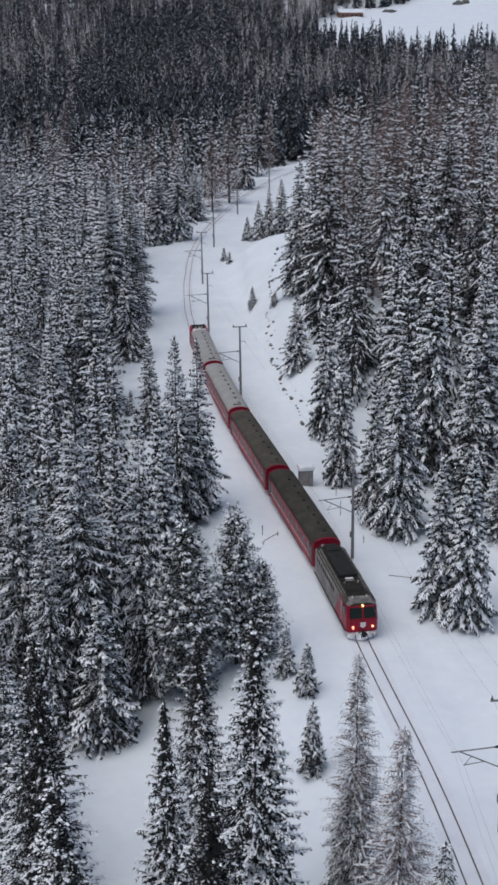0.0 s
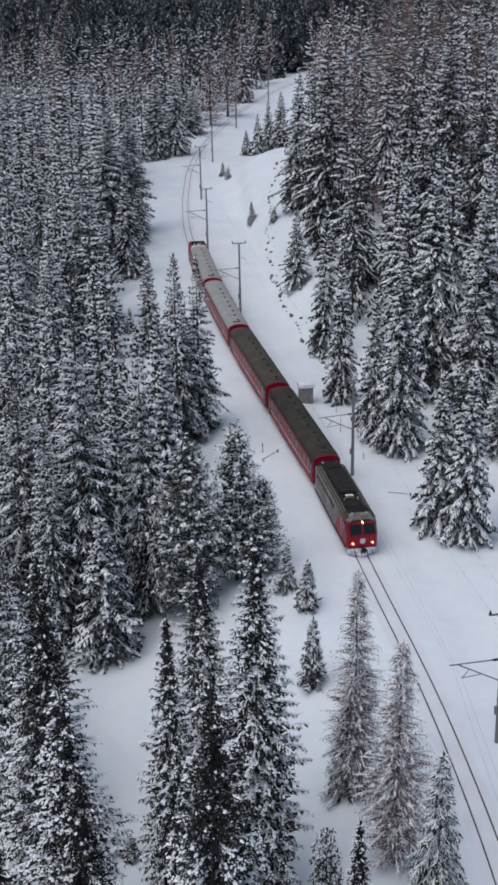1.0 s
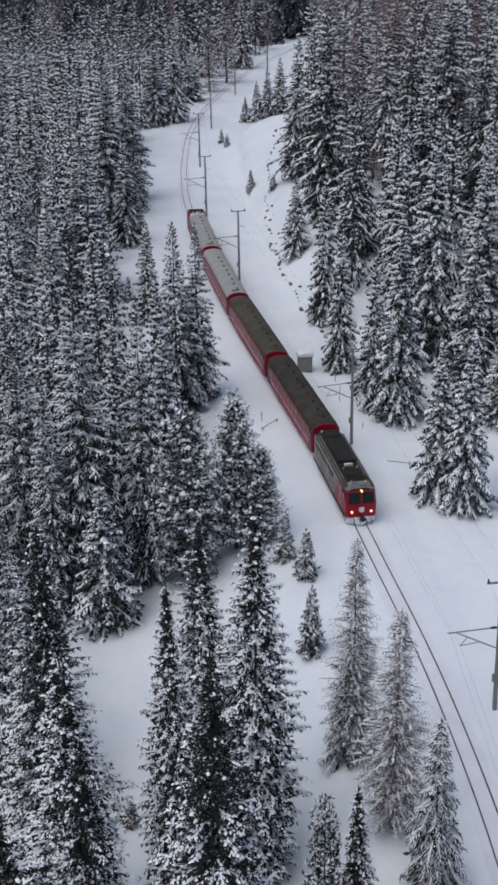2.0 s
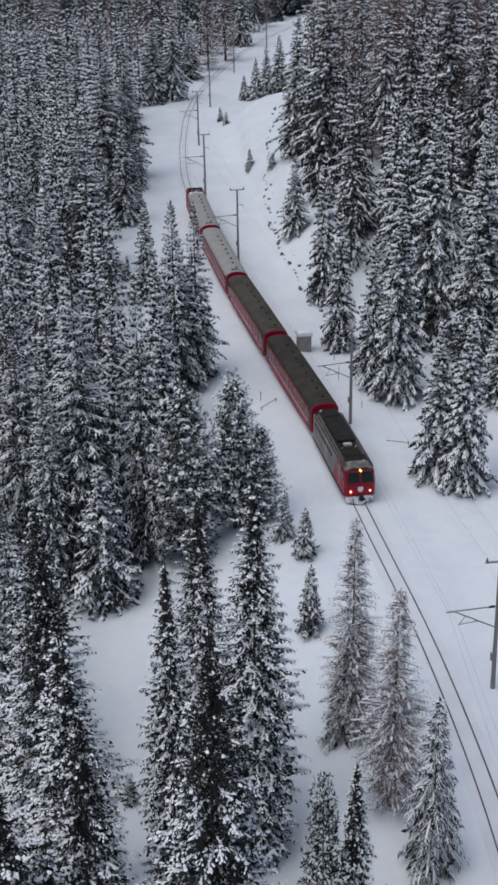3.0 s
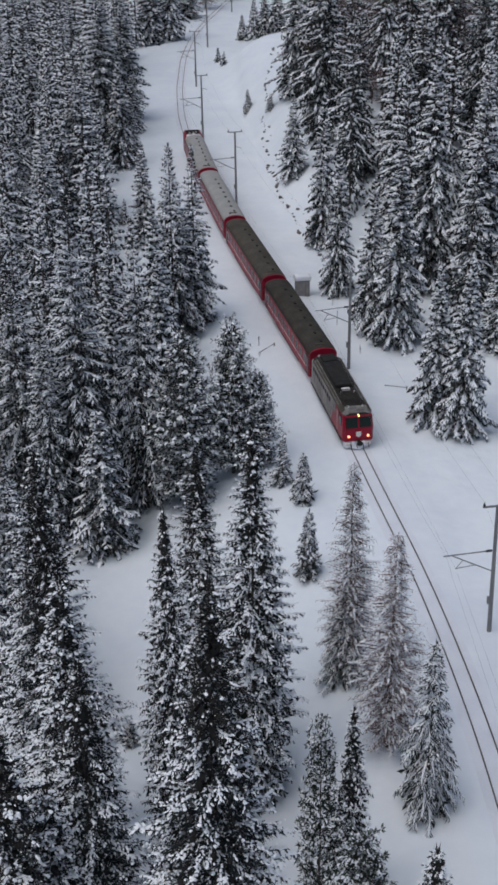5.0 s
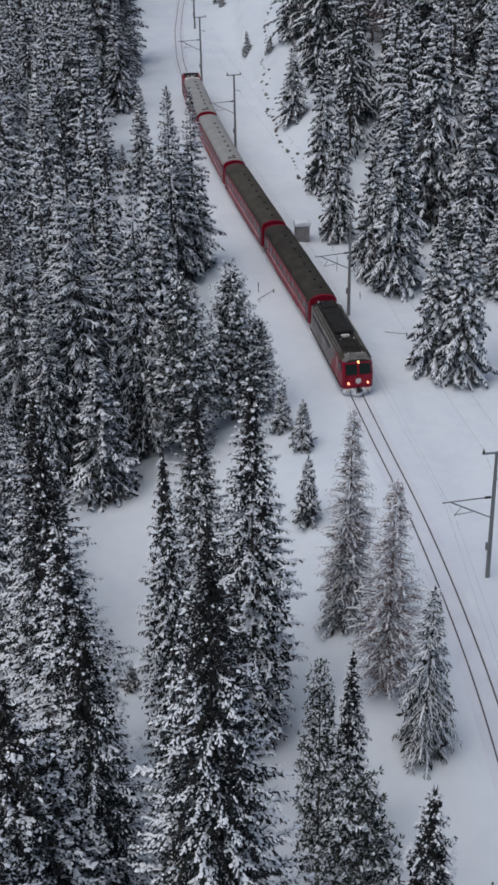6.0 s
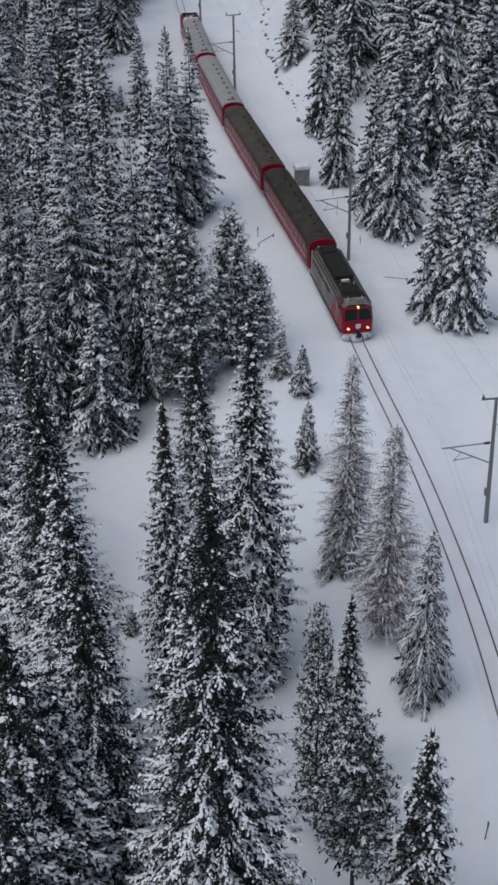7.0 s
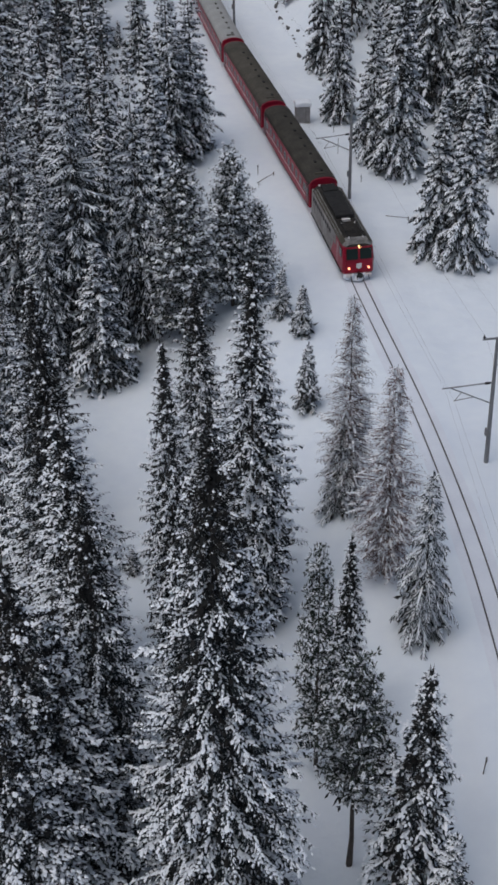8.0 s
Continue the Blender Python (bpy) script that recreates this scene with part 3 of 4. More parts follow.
MODELS = {
    "near": [(s, 22.0, 2.3, column_spruce(s, 22.0, 2.3, laden=q, bare_from=b, full=fu)) for s, q, b, fu in ((101, 1.15, 0.8, 0.5), (102, 1.0, 0.74, 0.42), (103, 1.3, 0.88, 0.58), (104, 1.2, 0.94, 0.66))],
    "dark": [(109, 25.0, 2.9, column_spruce(109, 25.0, 2.9, laden=1.05, bare_from=0.55, full=0.6))],
    "conic": [(106, 11.0, 2.1, column_spruce(106, 11.0, 2.1, laden=0.9, bare_from=0.9, full=0.95, droop=0.35, gap=0.85))],
    "broad": [(105, 28.0, 3.5, column_spruce(105, 28.0, 3.5, laden=1.0, bare_from=0.72, full=0.58, droop=0.4))],
    "tall": [(s, 24.0, 3.0, bough_spruce(s, 24.0, 3.0, laden=q * 1.1, droop=dr, full=fu, bare_from=b, gap=0.74, stroke=0.95)) for s, q, dr, b, fu in ((11, 0.8, 0.45, 0.8, 0.72), (12, 0.9, 0.5, 0.9, 0.8), (13, 0.72, 0.4, 0.74, 0.66), (14, 0.85, 0.5, 0.97, 0.85))],
    "heavy": [(28, 16.0, 3.3, bough_spruce(28, 16.0, 3.3, laden=2.2, droop=0.5, full=0.95, gap=0.6, stroke=1.7))],
    "mid": [(s, 16.0, 2.9, bough_spruce(s, 16.0, 2.9, laden=q, droop=dr, full=0.9, gap=0.74, stroke=1.4)) for s, q, dr in ((21, 1.4, 0.6), (22, 1.25, 0.5), (23, 1.15, 0.55))],
    "laden": [(s, 24.0, 3.1, bough_spruce(s, 24.0, 3.1, laden=q, droop=dr, full=0.85, gap=0.85, stroke=1.55)) for s, q, dr in ((25, 1.1, 0.6), (26, 0.95, 0.65))],
    "shade": [(s, 24.0, 3.1, bough_spruce(s, 24.0, 3.1, laden=q, droop=0.5, full=0.8, gap=0.9, stroke=1.2)) for s, q in ((35, 0.42), (36, 0.3))],
    "slim": [(38, 11.5, 1.5, bough_spruce(38, 11.5, 1.5, laden=1.6, droop=0.9, full=0.75, gap=0.36, stroke=0.42, twig=0.2, core=6))],
    "low": [(s, 5.0, 1.2, bough_spruce(s, 5.0, 1.2, laden=q, droop=0.35, gap=0.34, twig=0.24, stroke=0.62, full=0.95)) for s, q in ((31, 1.1), (32, 1.3))],
    "wood": [(s, 20.0, 3.2, bough_spruce(s, 20.0, 3.2, laden=q, droop=dr, twig=1.05, gap=1.2, stroke=1.5, full=0.85, core=4, hang=0.8, wide=0.85)) for s, q, dr in ((41, 0.58, 0.5), (42, 0.42, 0.4), (43, 0.66, 0.6), (44, 0.32, 0.5))],
    "larch": [(s, 14.0, 1.8, larch(s, 14.0, 1.8, laden=0.75)) for s in (51, 52)],
    "brown": [(s, 20.0, 3.6, larch(s, 20.0, 3.6, laden=0.08, detail=0.55)) for s in (61, 62)],
    "pine": [(s, 15.0, 2.5, arolla(s, 15.0, 2.5, laden=q, full=0.55)) for s, q in ((71, 1.3), (72, 1.15))],
    "tall_pine": [(73, 15.0, 2.0, arolla(73, 15.0, 2.0, laden=0.45, full=0.6, clear=0.42, lean=0.6, inner=14, flake=0.8, gap=0.5))],
    "slim_pine": [(74, 15.0, 1.8, arolla(74, 15.0, 1.8, laden=0.5, full=0.5, clear=0.1, lean=0.2, gap=0.6, inner=9, flake=0.7))],
    "stilt": [(81, 22.0, 2.6, bough_spruce(81, 22.0, 2.6, laden=0.9, droop=0.7, crown_from=9.0, stroke=1.2))],
}
KINDS = {
    "conic": ("spruce_tree", SPRUCE_PARTS, "small conical dark spruce with snow-tipped boughs", "spruce"),
    "heavy": ("spruce_tree", SPRUCE_PARTS, "conical spruce almost white with heavy snow", "spruce"),
    "dark": ("spruce_tree", SPRUCE_PARTS, "tall spruce with an almost bare blackish top and snowy skirt", "spruce"),
    "broad": ("spruce_tree", SPRUCE_PARTS, "broad tall spruce with dark top and snowy boughs", "spruce"),
    "laden": ("spruce_tree", SPRUCE_PARTS, "tall spruce thickly laden with snow on the slope", "spruce"),
    "near": ("spruce_tree", SPRUCE_PARTS, "tall dark spruce with puffy snow clumps on its boughs", "spruce"),
    "tall": ("spruce_tree", SPRUCE_PARTS, "tall dark spruce with snow along its drooping boughs", "spruce"),
    "mid": ("spruce_tree", SPRUCE_PARTS, "spruce heavily laden with fresh snow beside the clearing", "spruce"),
    "low": ("spruce_sapling", SPRUCE_PARTS, "young spruce dusted with snow on the open slope", "spruce"),
    "shade": ("spruce_tree", SPRUCE_PARTS, "tall dark spruce with little snow high on the slope", "spruce"),
    "slim": ("spruce_tree", SPRUCE_PARTS, "slim spruce with drooping frosted twigs beside the larches", "spruce"),
    "wood": ("spruce_tree", SPRUCE_PARTS, "snow-covered spruce standing in the dense forest", "spruce"),
    "larch": ("larch_tree", LARCH_PARTS, "bare brown larch frosted with snow near the track", "larch"),
    "brown": ("larch_tree", LARCH_PARTS, "bare reddish-brown larch among the snowy spruces", "larch"),
    "pine": ("stone_pine", PINE_PARTS, "stone pine with a rounded crown and thick snow", "pine"),
    "slim_pine": ("stone_pine", PINE_PARTS, "slim pine with its dark stem showing between snowy boughs", "pine"),
    "tall_pine": ("stone_pine", PINE_PARTS, "slender pine with a bare dark stem and snowy crown", "pine"),
    "stilt": ("spruce_tree", SPRUCE_PARTS, "tall spruce with a long bare lower trunk", "spruce"),
}
BUILT = {}


def plant(kind, x, y, height, radius, rng, group="forest edge trees"):
    """One tree of a kind, scaled to its height and spread."""
    options = MODELS[kind]
    i = rng.randrange(len(options))
    seed, mh, mr, leaf = options[i]
    name, mats, label, category = KINDS[kind]
    m = scaled(x, y, height, radius, mh, mr, rng.uniform(0, 360))
    if (kind, i) not in BUILT:
        ob = BUILT[(kind, i)] = leaf.build(name, mats, label, category, group)
        ob.matrix_basis = m
        return ob
    first = BUILT[(kind, i)]
    ob = copy_thing(first, Matrix.Identity(4))
    ob.matrix_basis = m
    return tagged(ob, label, category, group)


# the trees that stand out one by one: x, y, height, spread
NEAR_SPRUCES = [
    (0.1, 56.1, 23.6, 2.16), (-4.0, 49.2, 25.0, 1.53), (-1.4, 33.6, 30.8, 3.59), (-3.0, 61.1, 21.2, 1.70), (-10.8, 54.9, 25.8, 3.1), (-8.8, 47.5, 23.5, 2.40),
    (-6.8, 39.3, 24.9, 1.92), (-9.6, 36.1, 24.6, 2.74), (-10.3, 32.6, 22.0, 2.67), (-8.2, 37.3, 20.8, 2.45), (4.9, 46.8, 12.3, 1.32),
    (7.2, 35.8, 14.0, 2.03), (8.2, 32.3, 8.6, 1.64),
]
SLOPE_SPRUCES = [
    (18.2, 95.2, 15.7, 2.5), (16.1, 97.2, 14.6, 2.4), (14.6, 114.6, 20.7, 2.62), (12.4, 117.3, 16.1, 2.09), (9.8, 127.6, 15.6, 2.18), (9.0, 142.4, 17.0, 2.26), (6.3, 163.8, 10.4, 2.24),
    (10.8, 172.3, 32.3, 3.40), (7.8, 195.5, 21.7, 3.28), (19.3, 127.1, 25.4, 3.24), (23.7, 122.3, 24.6, 3.15), (21.2, 163.8, 28.6, 3.56), (26.8, 170.1, 30.1, 3.70),
    (29.6, 158.7, 27.0, 3.64), (14.1, 156.6, 24.7, 2.67), (24.4, 111.0, 11.1, 2.52), (4.3, 272.0, 10.5, 2.0), (7.0, 272.0, 11.8, 2.5),
    (39.0, 296.0, 30.0, 2.6), (51.0, 292.0, 29.0, 2.7), (53.4, 297.0, 29.3, 2.6),
]
VALLEY_SPRUCES = [
    (-7.5, 119.2, 20.9, 2.77), (-5.4, 121.4, 19.2, 2.50), (-13.4, 90.0, 29.5, 3.1), (-11.8, 86.5, 12.4, 3.0), (-8.8, 91.8, 25.4, 2.5), (-15.8, 101.4, 21.8, 2.90), (-8.8, 112.0, 18.8, 2.6), (-7.9, 104.0, 17.2, 2.3),
    (-12.5, 147.6, 13.0, 2.13), (-21.4, 159.1, 21.7, 4.29), (-19.8, 205.9, 22.1, 3.48), (-22.1, 193.6, 26.6, 3.66), (-17.7, 197.7, 9.3, 1.86), (-18.1, 180.6, 15.1, 2.55), (-16.6, 181.6, 9.8, 1.54), (-15.6, 273.4, 18.9, 3.42),
    (-13.0, 298.9, 12.0, 3.31), (-19.7, 270.3, 17.2, 3.51), (-1.4, 349.0, 18.3, 3.53), (-18.7, 92.0, 22.4, 2.96), (-22.1, 133.8, 22.6, 3.45), (-27.0, 141.6, 20.2, 3.35),
    (-12.0, 100.6, 16.8, 2.08), (-15.9, 88.3, 20.3, 2.20),
    (-15.9, 70.0, 19.4, 2.3), (-18.3, 76.0, 19.2, 2.6), (-14.4, 65.6, 15.6, 1.9), (-17.0, 67.0, 17.2, 2.3), (-13.9, 62.6, 13.6, 1.9),
]
YOUNG_SPRUCES = [
    (2.0, 272.0, 8.4, 1.76), (-0.5, 272.0, 5.4, 1.3), (2.7, 87.9, 4.3, 0.92), (4.2, 84.8, 4.3, 0.98), (4.2, 75.5, 5.6, 1.07),
    (-5.2, 250.0, 2.9, 0.75), (-4.0, 244.0, 2.6, 0.7), (0.4, 205.7, 3.7, 0.86), (4.0, 196.9, 2.5, 0.8), (-15.8, 156.5, 3.4, 0.75), (-14.6, 149.0, 3.0, 0.7), (-8.0, 63.6, 2.1, 0.69), (-8.8, 64.1, 1.5, 0.38),
]
STONE_PINES = [
    (-5.1, 89.5, 15.6, 2.5), (-1.3, 91.4, 14.2, 2.0), (0.8, 91.5, 8.8, 1.51), (3.2, 44.1, 15.6, 1.29), (4.5, 37.9, 14.6, 1.88),
]
LARCHES = [
    (6.2, 64.5, 15.8, 1.41), (8.0, 57.3, 15.1, 1.58),
]
BROWN_LARCHES = [
    (28.8, 168.7, 17.8, 3.36), (37.6, 299.0, 30.0, 2.8), (44.0, 298.0, 29.0, 3.0), (-9.2, 311.1, 20.5, 3.73), (-5.2, 324.3, 22.0, 4.18),
]
SLIM_SPRUCES = [
    (9.6, 52.2, 11.6, 1.5), (5.9, 64.2, 7.4, 1.45),
]
STILT_SPRUCES = [
    (19.3, 176.5, 22.1, 2.65),
]
rng = random.Random(5)
standing = []
WIDEN = {"near": 1.22, "dark": 1.05, "broad": 0.98, "conic": 1.25, "heavy": 1.05, "tall": 1.1, "laden": 1.1, "mid": 1.08, "shade": 1.1}
for group, rows in (("tall spruces below the viewpoint", NEAR_SPRUCES), ("spruces on the slope", SLOPE_SPRUCES), ("spruces of the valley side", VALLEY_SPRUCES)):
    for x, y, hgt, rad in rows:
        kind = "mid" if hgt < 19 else "tall" if rows is not SLOPE_SPRUCES else "shade" if y > 150 and x > 10 else "laden"
        if y < 62 and hgt > 11:
            kind = "broad" if rad > 3.45 else "dark" if 3.05 < rad < 3.15 else "conic" if hgt < 15.5 else "near"
        if hgt < 19 and 90 < y < 100 and x > 0:
            kind = "heavy"
        plant(kind, x, y, hgt * (1.04 if kind in ("near", "dark", "broad", "conic") else 1.0), rad * WIDEN[kind], rng, group)
        standing.append((x, y))
for kind, group, rows in (("low", "young spruces", YOUNG_SPRUCES), ("pine", "stone pines", STONE_PINES), ("larch", "larches by the track", LARCHES),
                          ("brown", "brown larches", BROWN_LARCHES), ("slim", "slim spruces by the track", SLIM_SPRUCES), ("stilt", "spruces on the slope", STILT_SPRUCES)):
    for x, y, hgt, rad in rows:
        plant(("tall_pine" if y < 42 else "slim_pine") if kind == "pine" and y < 60 else kind, x, y, hgt, rad * (1.35 if kind == "larch" else 0.92 if kind == "pine" and y < 60 else 1.1), rng, group)
        standing.append((x, y))

# ---- the forest behind them ----
def open_ground(x, y):
    """True where no tree of the closed forest stands."""
    u = x - float(track_x(y))
    if 100 < y < 172 and -0.113 < x / y < -0.094:
        return True
    if 120 < y < 179 and 0.094 < x / y < 0.120:
        return True
    if u < 0:
        return u > np.interp(y, (50, 78, 90, 104, 125, 150, 204, 260, 285, 340), (-36, -35, -29, -19, -17, -16.5, -10.5, -11, -8, -7.5))
    if y < 106 or (y < 128 and x < 20.5):
        return True
    if y > 200 and x < 0.032 * y + 4:
        return True
    return u < np.interp(y, (100, 112, 125, 145, 170, 200, 240, 280, 340, 395), (16, 15, 17, 14.5, 16, 18, 18, 13, 10, 9))


wood_rng = random.Random(8)
# unseen trees added below and behind the viewpoint, to shade the foot of the clearing
unseen_rng = random.Random(17)
for i in range(18):
    x, y = -26 + 3.0 * i + unseen_rng.uniform(-1, 1), 17 - 9 * (i % 3) + unseen_rng.uniform(-2, 2)
    if abs(x) < 10 and abs(y) < 11:
        continue
    plant("wood", x, y, unseen_rng.uniform(15, 18), 3.0, unseen_rng, "closed forest trees")
    standing.append((x, y))


def forest_spots(count, y0, y1, gap, most=12000):
    """Scattered places for trees of the closed forest."""
    spots = []
    for _ in range(most):
        if len(spots) == count:
            break
        y = y0 + (y1 - y0) * wood_rng.random() ** 1.25
        x = wood_rng.uniform(-0.235 * y - 4, 0.225 * y + 5)
        if open_ground(x, y) or any((x - a) ** 2 + (y - b) ** 2 < gap * gap for a, b in standing):
            continue
        spots.append((x, y))
        standing.append((x, y))
    return spots


for x, y in forest_spots(240, 52, 262, 3.3):
    brown = wood_rng.random() < 0.55 and x > 0.06 * y and y > 165
    plant("brown" if brown else "wood", x, y, wood_rng.uniform(17, 26), wood_rng.uniform(2.7, 3.7), wood_rng, "closed forest trees")


def stamp(rows, stock, mats, name, label):
    """Joins many copies of a few small tree meshes into one stretch of forest."""
    vs, fs, ms, total = [], [], [], 0
    for k, x, y, wide, high, a in rows:
        v, f, m = stock[k]
        c, s = math.cos(a), math.sin(a)
        w = np.stack([(v[:, 0] * c - v[:, 1] * s) * wide + x, (v[:, 0] * s + v[:, 1] * c) * wide + y, v[:, 2] * high + float(land(x, y))], 1)
        vs.append(w)
        fs.append(f + total)
        ms.append(m)
        total += len(w)
    v, f, m = np.concatenate(vs), np.concatenate(fs), np.concatenate(ms)
    me = bpy.data.meshes.new(name)
    me.vertices.add(len(v))
    me.vertices.foreach_set("co", v.ravel())
    me.loops.add(3 * len(f))
    me.loops.foreach_set("vertex_index", f.ravel().astype(np.int32))
    me.polygons.add(len(f))
    me.polygons.foreach_set("loop_start", np.arange(0, 3 * len(f), 3, dtype=np.int32))
    me.polygons.foreach_set("material_index", m.astype(np.int32))
    for q in mats:
        me.materials.append(q)
    me.update(calc_edges=True)
    me.validate()
    return tagged(new(name, me), label, "forest", kind="stuff")


def template(leaf, brown=False):
    """One tree as arrays of corners, triangles and material numbers."""
    v, f, m = [], [], []
    for key in leaf.v:
        k = len(v)
        v += [tuple(p) for p in leaf.v[key]]
        for q in leaf.f[key]:
            tris = [q] if len(q) == 3 else [(q[0], q[1], q[2]), (q[0], q[2], q[3])]
            f += [tuple(i + k for i in t) for t in tris]
            m += [1 if key == "snow" else 2 if brown else 3 if key == "heart" else 0] * len(tris)
    return np.array(v), np.array(f), np.array(m)


def middle_wood():
    stock = [template(bough_spruce(90 + i, 20.0, 3.2, laden=0.22 + 0.16 * (i % 2), droop=0.55, twig=1.9, gap=1.7, stroke=1.9, core=2, hang=0.5, wide=0.75)) for i in range(4)] + [template(larch(95, 20.0, 3.4, laden=0.2, detail=0.34), True)]
    rows = []
    for x, y in forest_spots(240, 262, 410, 3.6):
        k = 4 if wood_rng.random() < (0.6 if x > 0.03 * y else 0.2) else wood_rng.randrange(4)
        rows.append((k, x, y, wood_rng.uniform(0.8, 1.15), wood_rng.uniform(0.8, 1.25), wood_rng.uniform(0, 6.283)))
    stamp(rows, stock, [NEEDLES, CLUMP_SNOW, BROWN, HEART], "middle_forest", "snow-covered spruce forest round the far bend")


middle_wood()


def far_wood():
    """The woods of the far slopes, as one mesh of many small trees."""
    r = random.Random(9)
    stock = []
    for kind in range(7):
        v, f, mi = [], [], []
        larchy = kind >= 5
        for i in range(46):
            q = min((i + r.random()) / 46, 0.985)
            a = r.random() * 6.283
            L = (1 - q) ** 0.8 * (0.15 if not larchy else 0.18) * r.uniform(0.7, 1.2) + 0.014
            o = Vector((math.cos(a), math.sin(a), 0))
            s = Vector((-o.y, o.x, 0))
            top = UP * (0.06 + 0.93 * q)
            w = (0.06 if not larchy else 0.034) * (1.2 - q)
            drop = 0.5 * L if not larchy else -0.1 * L
            k = len(v)
            v += [top + UP * 0.02, top + o * L * 0.6 + s * w - UP * drop, top + o * L - UP * (drop * 1.8), top + o * L * 0.6 - s * w - UP * drop]
            f += [(k, k + 1, k + 2), (k, k + 2, k + 3)]
            mi += [2 if larchy else 0] * 2
            if r.random() < (0.3 if not larchy else 0.06):
                k = len(v)
                u = UP * 0.008
                v += [top + o * L * 0.35 + u, top + o * L * 0.72 + s * w * 0.42 - UP * drop * 0.9 + u, top + o * L * 1.02 - UP * (drop * 1.7) + u, top + o * L * 0.72 - s * w * 0.42 - UP * drop * 0.9 + u]
                f += [(k, k + 1, k + 2), (k, k + 2, k + 3)]
                mi += [1, 1]
        k = len(v)
        for j in range(3):
            a = j * 2.094
            v.append(Vector((0.012 * math.cos(a), 0.012 * math.sin(a), -0.05)))
        v.append(UP * 1.0)
        f += [(k, k + 1, k + 3), (k + 1, k + 2, k + 3), (k + 2, k, k + 3)]
        mi += [2 if larchy else 0] * 3
        stock.append((np.array([tuple(p) for p in v]), np.array(f), np.array(mi)))
    rows = []
    while len(rows) < 5600:
        y = 395 + 740 * r.random() ** 0.9
        x = r.uniform(-0.24, 0.24) * y
        if np.interp(x / y, (0.049, 0.052, 0.1, 0.14), (960, 765, 740, 700)) + 14 * math.sin(x * 0.21) < y < np.interp(x / y, (0.049, 0.052, 0.069, 0.091, 0.121, 0.14), (860, 885, 945, 957, 990, 1300)):
            continue
        if y < 450 and abs(x - float(track_x(y))) < 9:
            continue
        patch = noise.noise(Vector((x * 0.012, y * 0.008, 3.1)))
        k = r.choice((5, 6)) if r.random() < 0.2 + 0.9 * patch + (0.3 if x > -0.02 * y and y < 640 else 0.25 * (y > 900)) else r.randrange(5)
        hgt = r.uniform(14, 25)
        rows.append((k, x, y, hgt * r.uniform(0.85, 1.2), hgt, r.random() * 6.283))
    return stamp(rows, stock, [HAZED_NEEDLES, HAZED_FROST, HAZED_BROWN], "far_forest", "distant snowy spruce and brown larch forest")


far_wood()


# ---- overhead line ----
POLES = [(18.0, 22.0), (15.8, 67.5), (9.6, 108.5), (-1.3, 159.4), (-6.6, 192.8), (-8.8, 228.6), (-7.6, 264.5), (-2.9, 306.5), (5.6, 348.7)]
HIGH = 9.6


def line_pole():
    root = tagged(new("catenary_pole"), "grey steel railway catenary pole standing in the snow", "catenary pole", "overhead line poles")
    part("mast", merge(rod((0, 0, -0.8), (0, 0, HIGH), 0.17, 0.11, 8)), STEEL, root)
    part("crossbar", box(-0.95, 0.95, -0.05, 0.05, HIGH - 0.1, HIGH + 0.02, 0.02), STEEL, root)
    for x in (-0.85, 0.85):
        part("insulator", merge(rod((x, 0, HIGH), (x, 0, HIGH + 0.28), 0.05, 0.04, 8), rod((x, 0, HIGH + 0.08), (x, 0, HIGH + 0.12), 0.09, 0.09, 8)), BLACK, root)
    part("hook_arm", merge(rod((0, 0, HIGH - 2.0), (0.55, 0, HIGH - 2.0), 0.035), rod((0.55, 0, HIGH - 2.0), (0.8, 0, HIGH - 2.25), 0.035)), STEEL, root)
    arm = part("cantilever_arm", merge(rod((-3.35, 0, 6.15), (0.1, 0, 6.3), 0.045), rod((-2.75, 0, 6.12), (0.05, 0, 4.65), 0.045)), STEEL, root)
    part("steady_arm", merge(rod((-2.55, 0, 5.15), (-1.25, 0, 5.3), 0.03), rod((-2.5, 0, 5.15), (-2.05, 0, 5.75), 0.025)), STEEL, arm)
    part("insulator", rod((-0.55, 0, 6.27), (-0.2, 0, 6.29), 0.085), BLACK, arm)
    part("switch_box", box(-0.28, -0.14, -0.1, 0.1, 2.2, 2.75, 0.02), STEEL, root)
    return root


first_pole = None
POLE_FEET = []
for i, (x, y) in enumerate(POLES):
    s = float(np.interp(y, _fy, ARC))
    d = along(s + 1) - along(s - 1)
    turn = math.degrees(math.atan2(d.y, d.x)) - 90
    m = pose(x, y, float(land(x, y)), 0, (-1.2 if i == 1 else -0.4), turn)
    if first_pole is None:
        first_pole = line_pole()
        first_pole.matrix_basis = m
    else:
        copy_thing(first_pole, m)
    POLE_FEET.append(m)


def wire(name, local, dip, r, label):
    cu = bpy.data.curves.new(name, "CURVE")
    cu.dimensions, cu.bevel_depth, cu.bevel_resolution = "3D", r, 1
    sp = cu.splines.new("POLY")
    pts = []
    for a, b in zip(POLE_FEET, POLE_FEET[1:]):
        p, q = a @ Vector(local), b @ Vector(local)
        for k in range(12):
            t = k / 12
            pts.append(p.lerp(q, t) - UP * (dip * 4 * t * (1 - t)))
    pts.append(POLE_FEET[-1] @ Vector(local))
    sp.points.add(len(pts) - 1)
    for c, p in zip(sp.points, pts):
        c.co = (*p, 1)
    cu.materials.append(STEEL)
    tagged(new(name, cu), label, "wire")


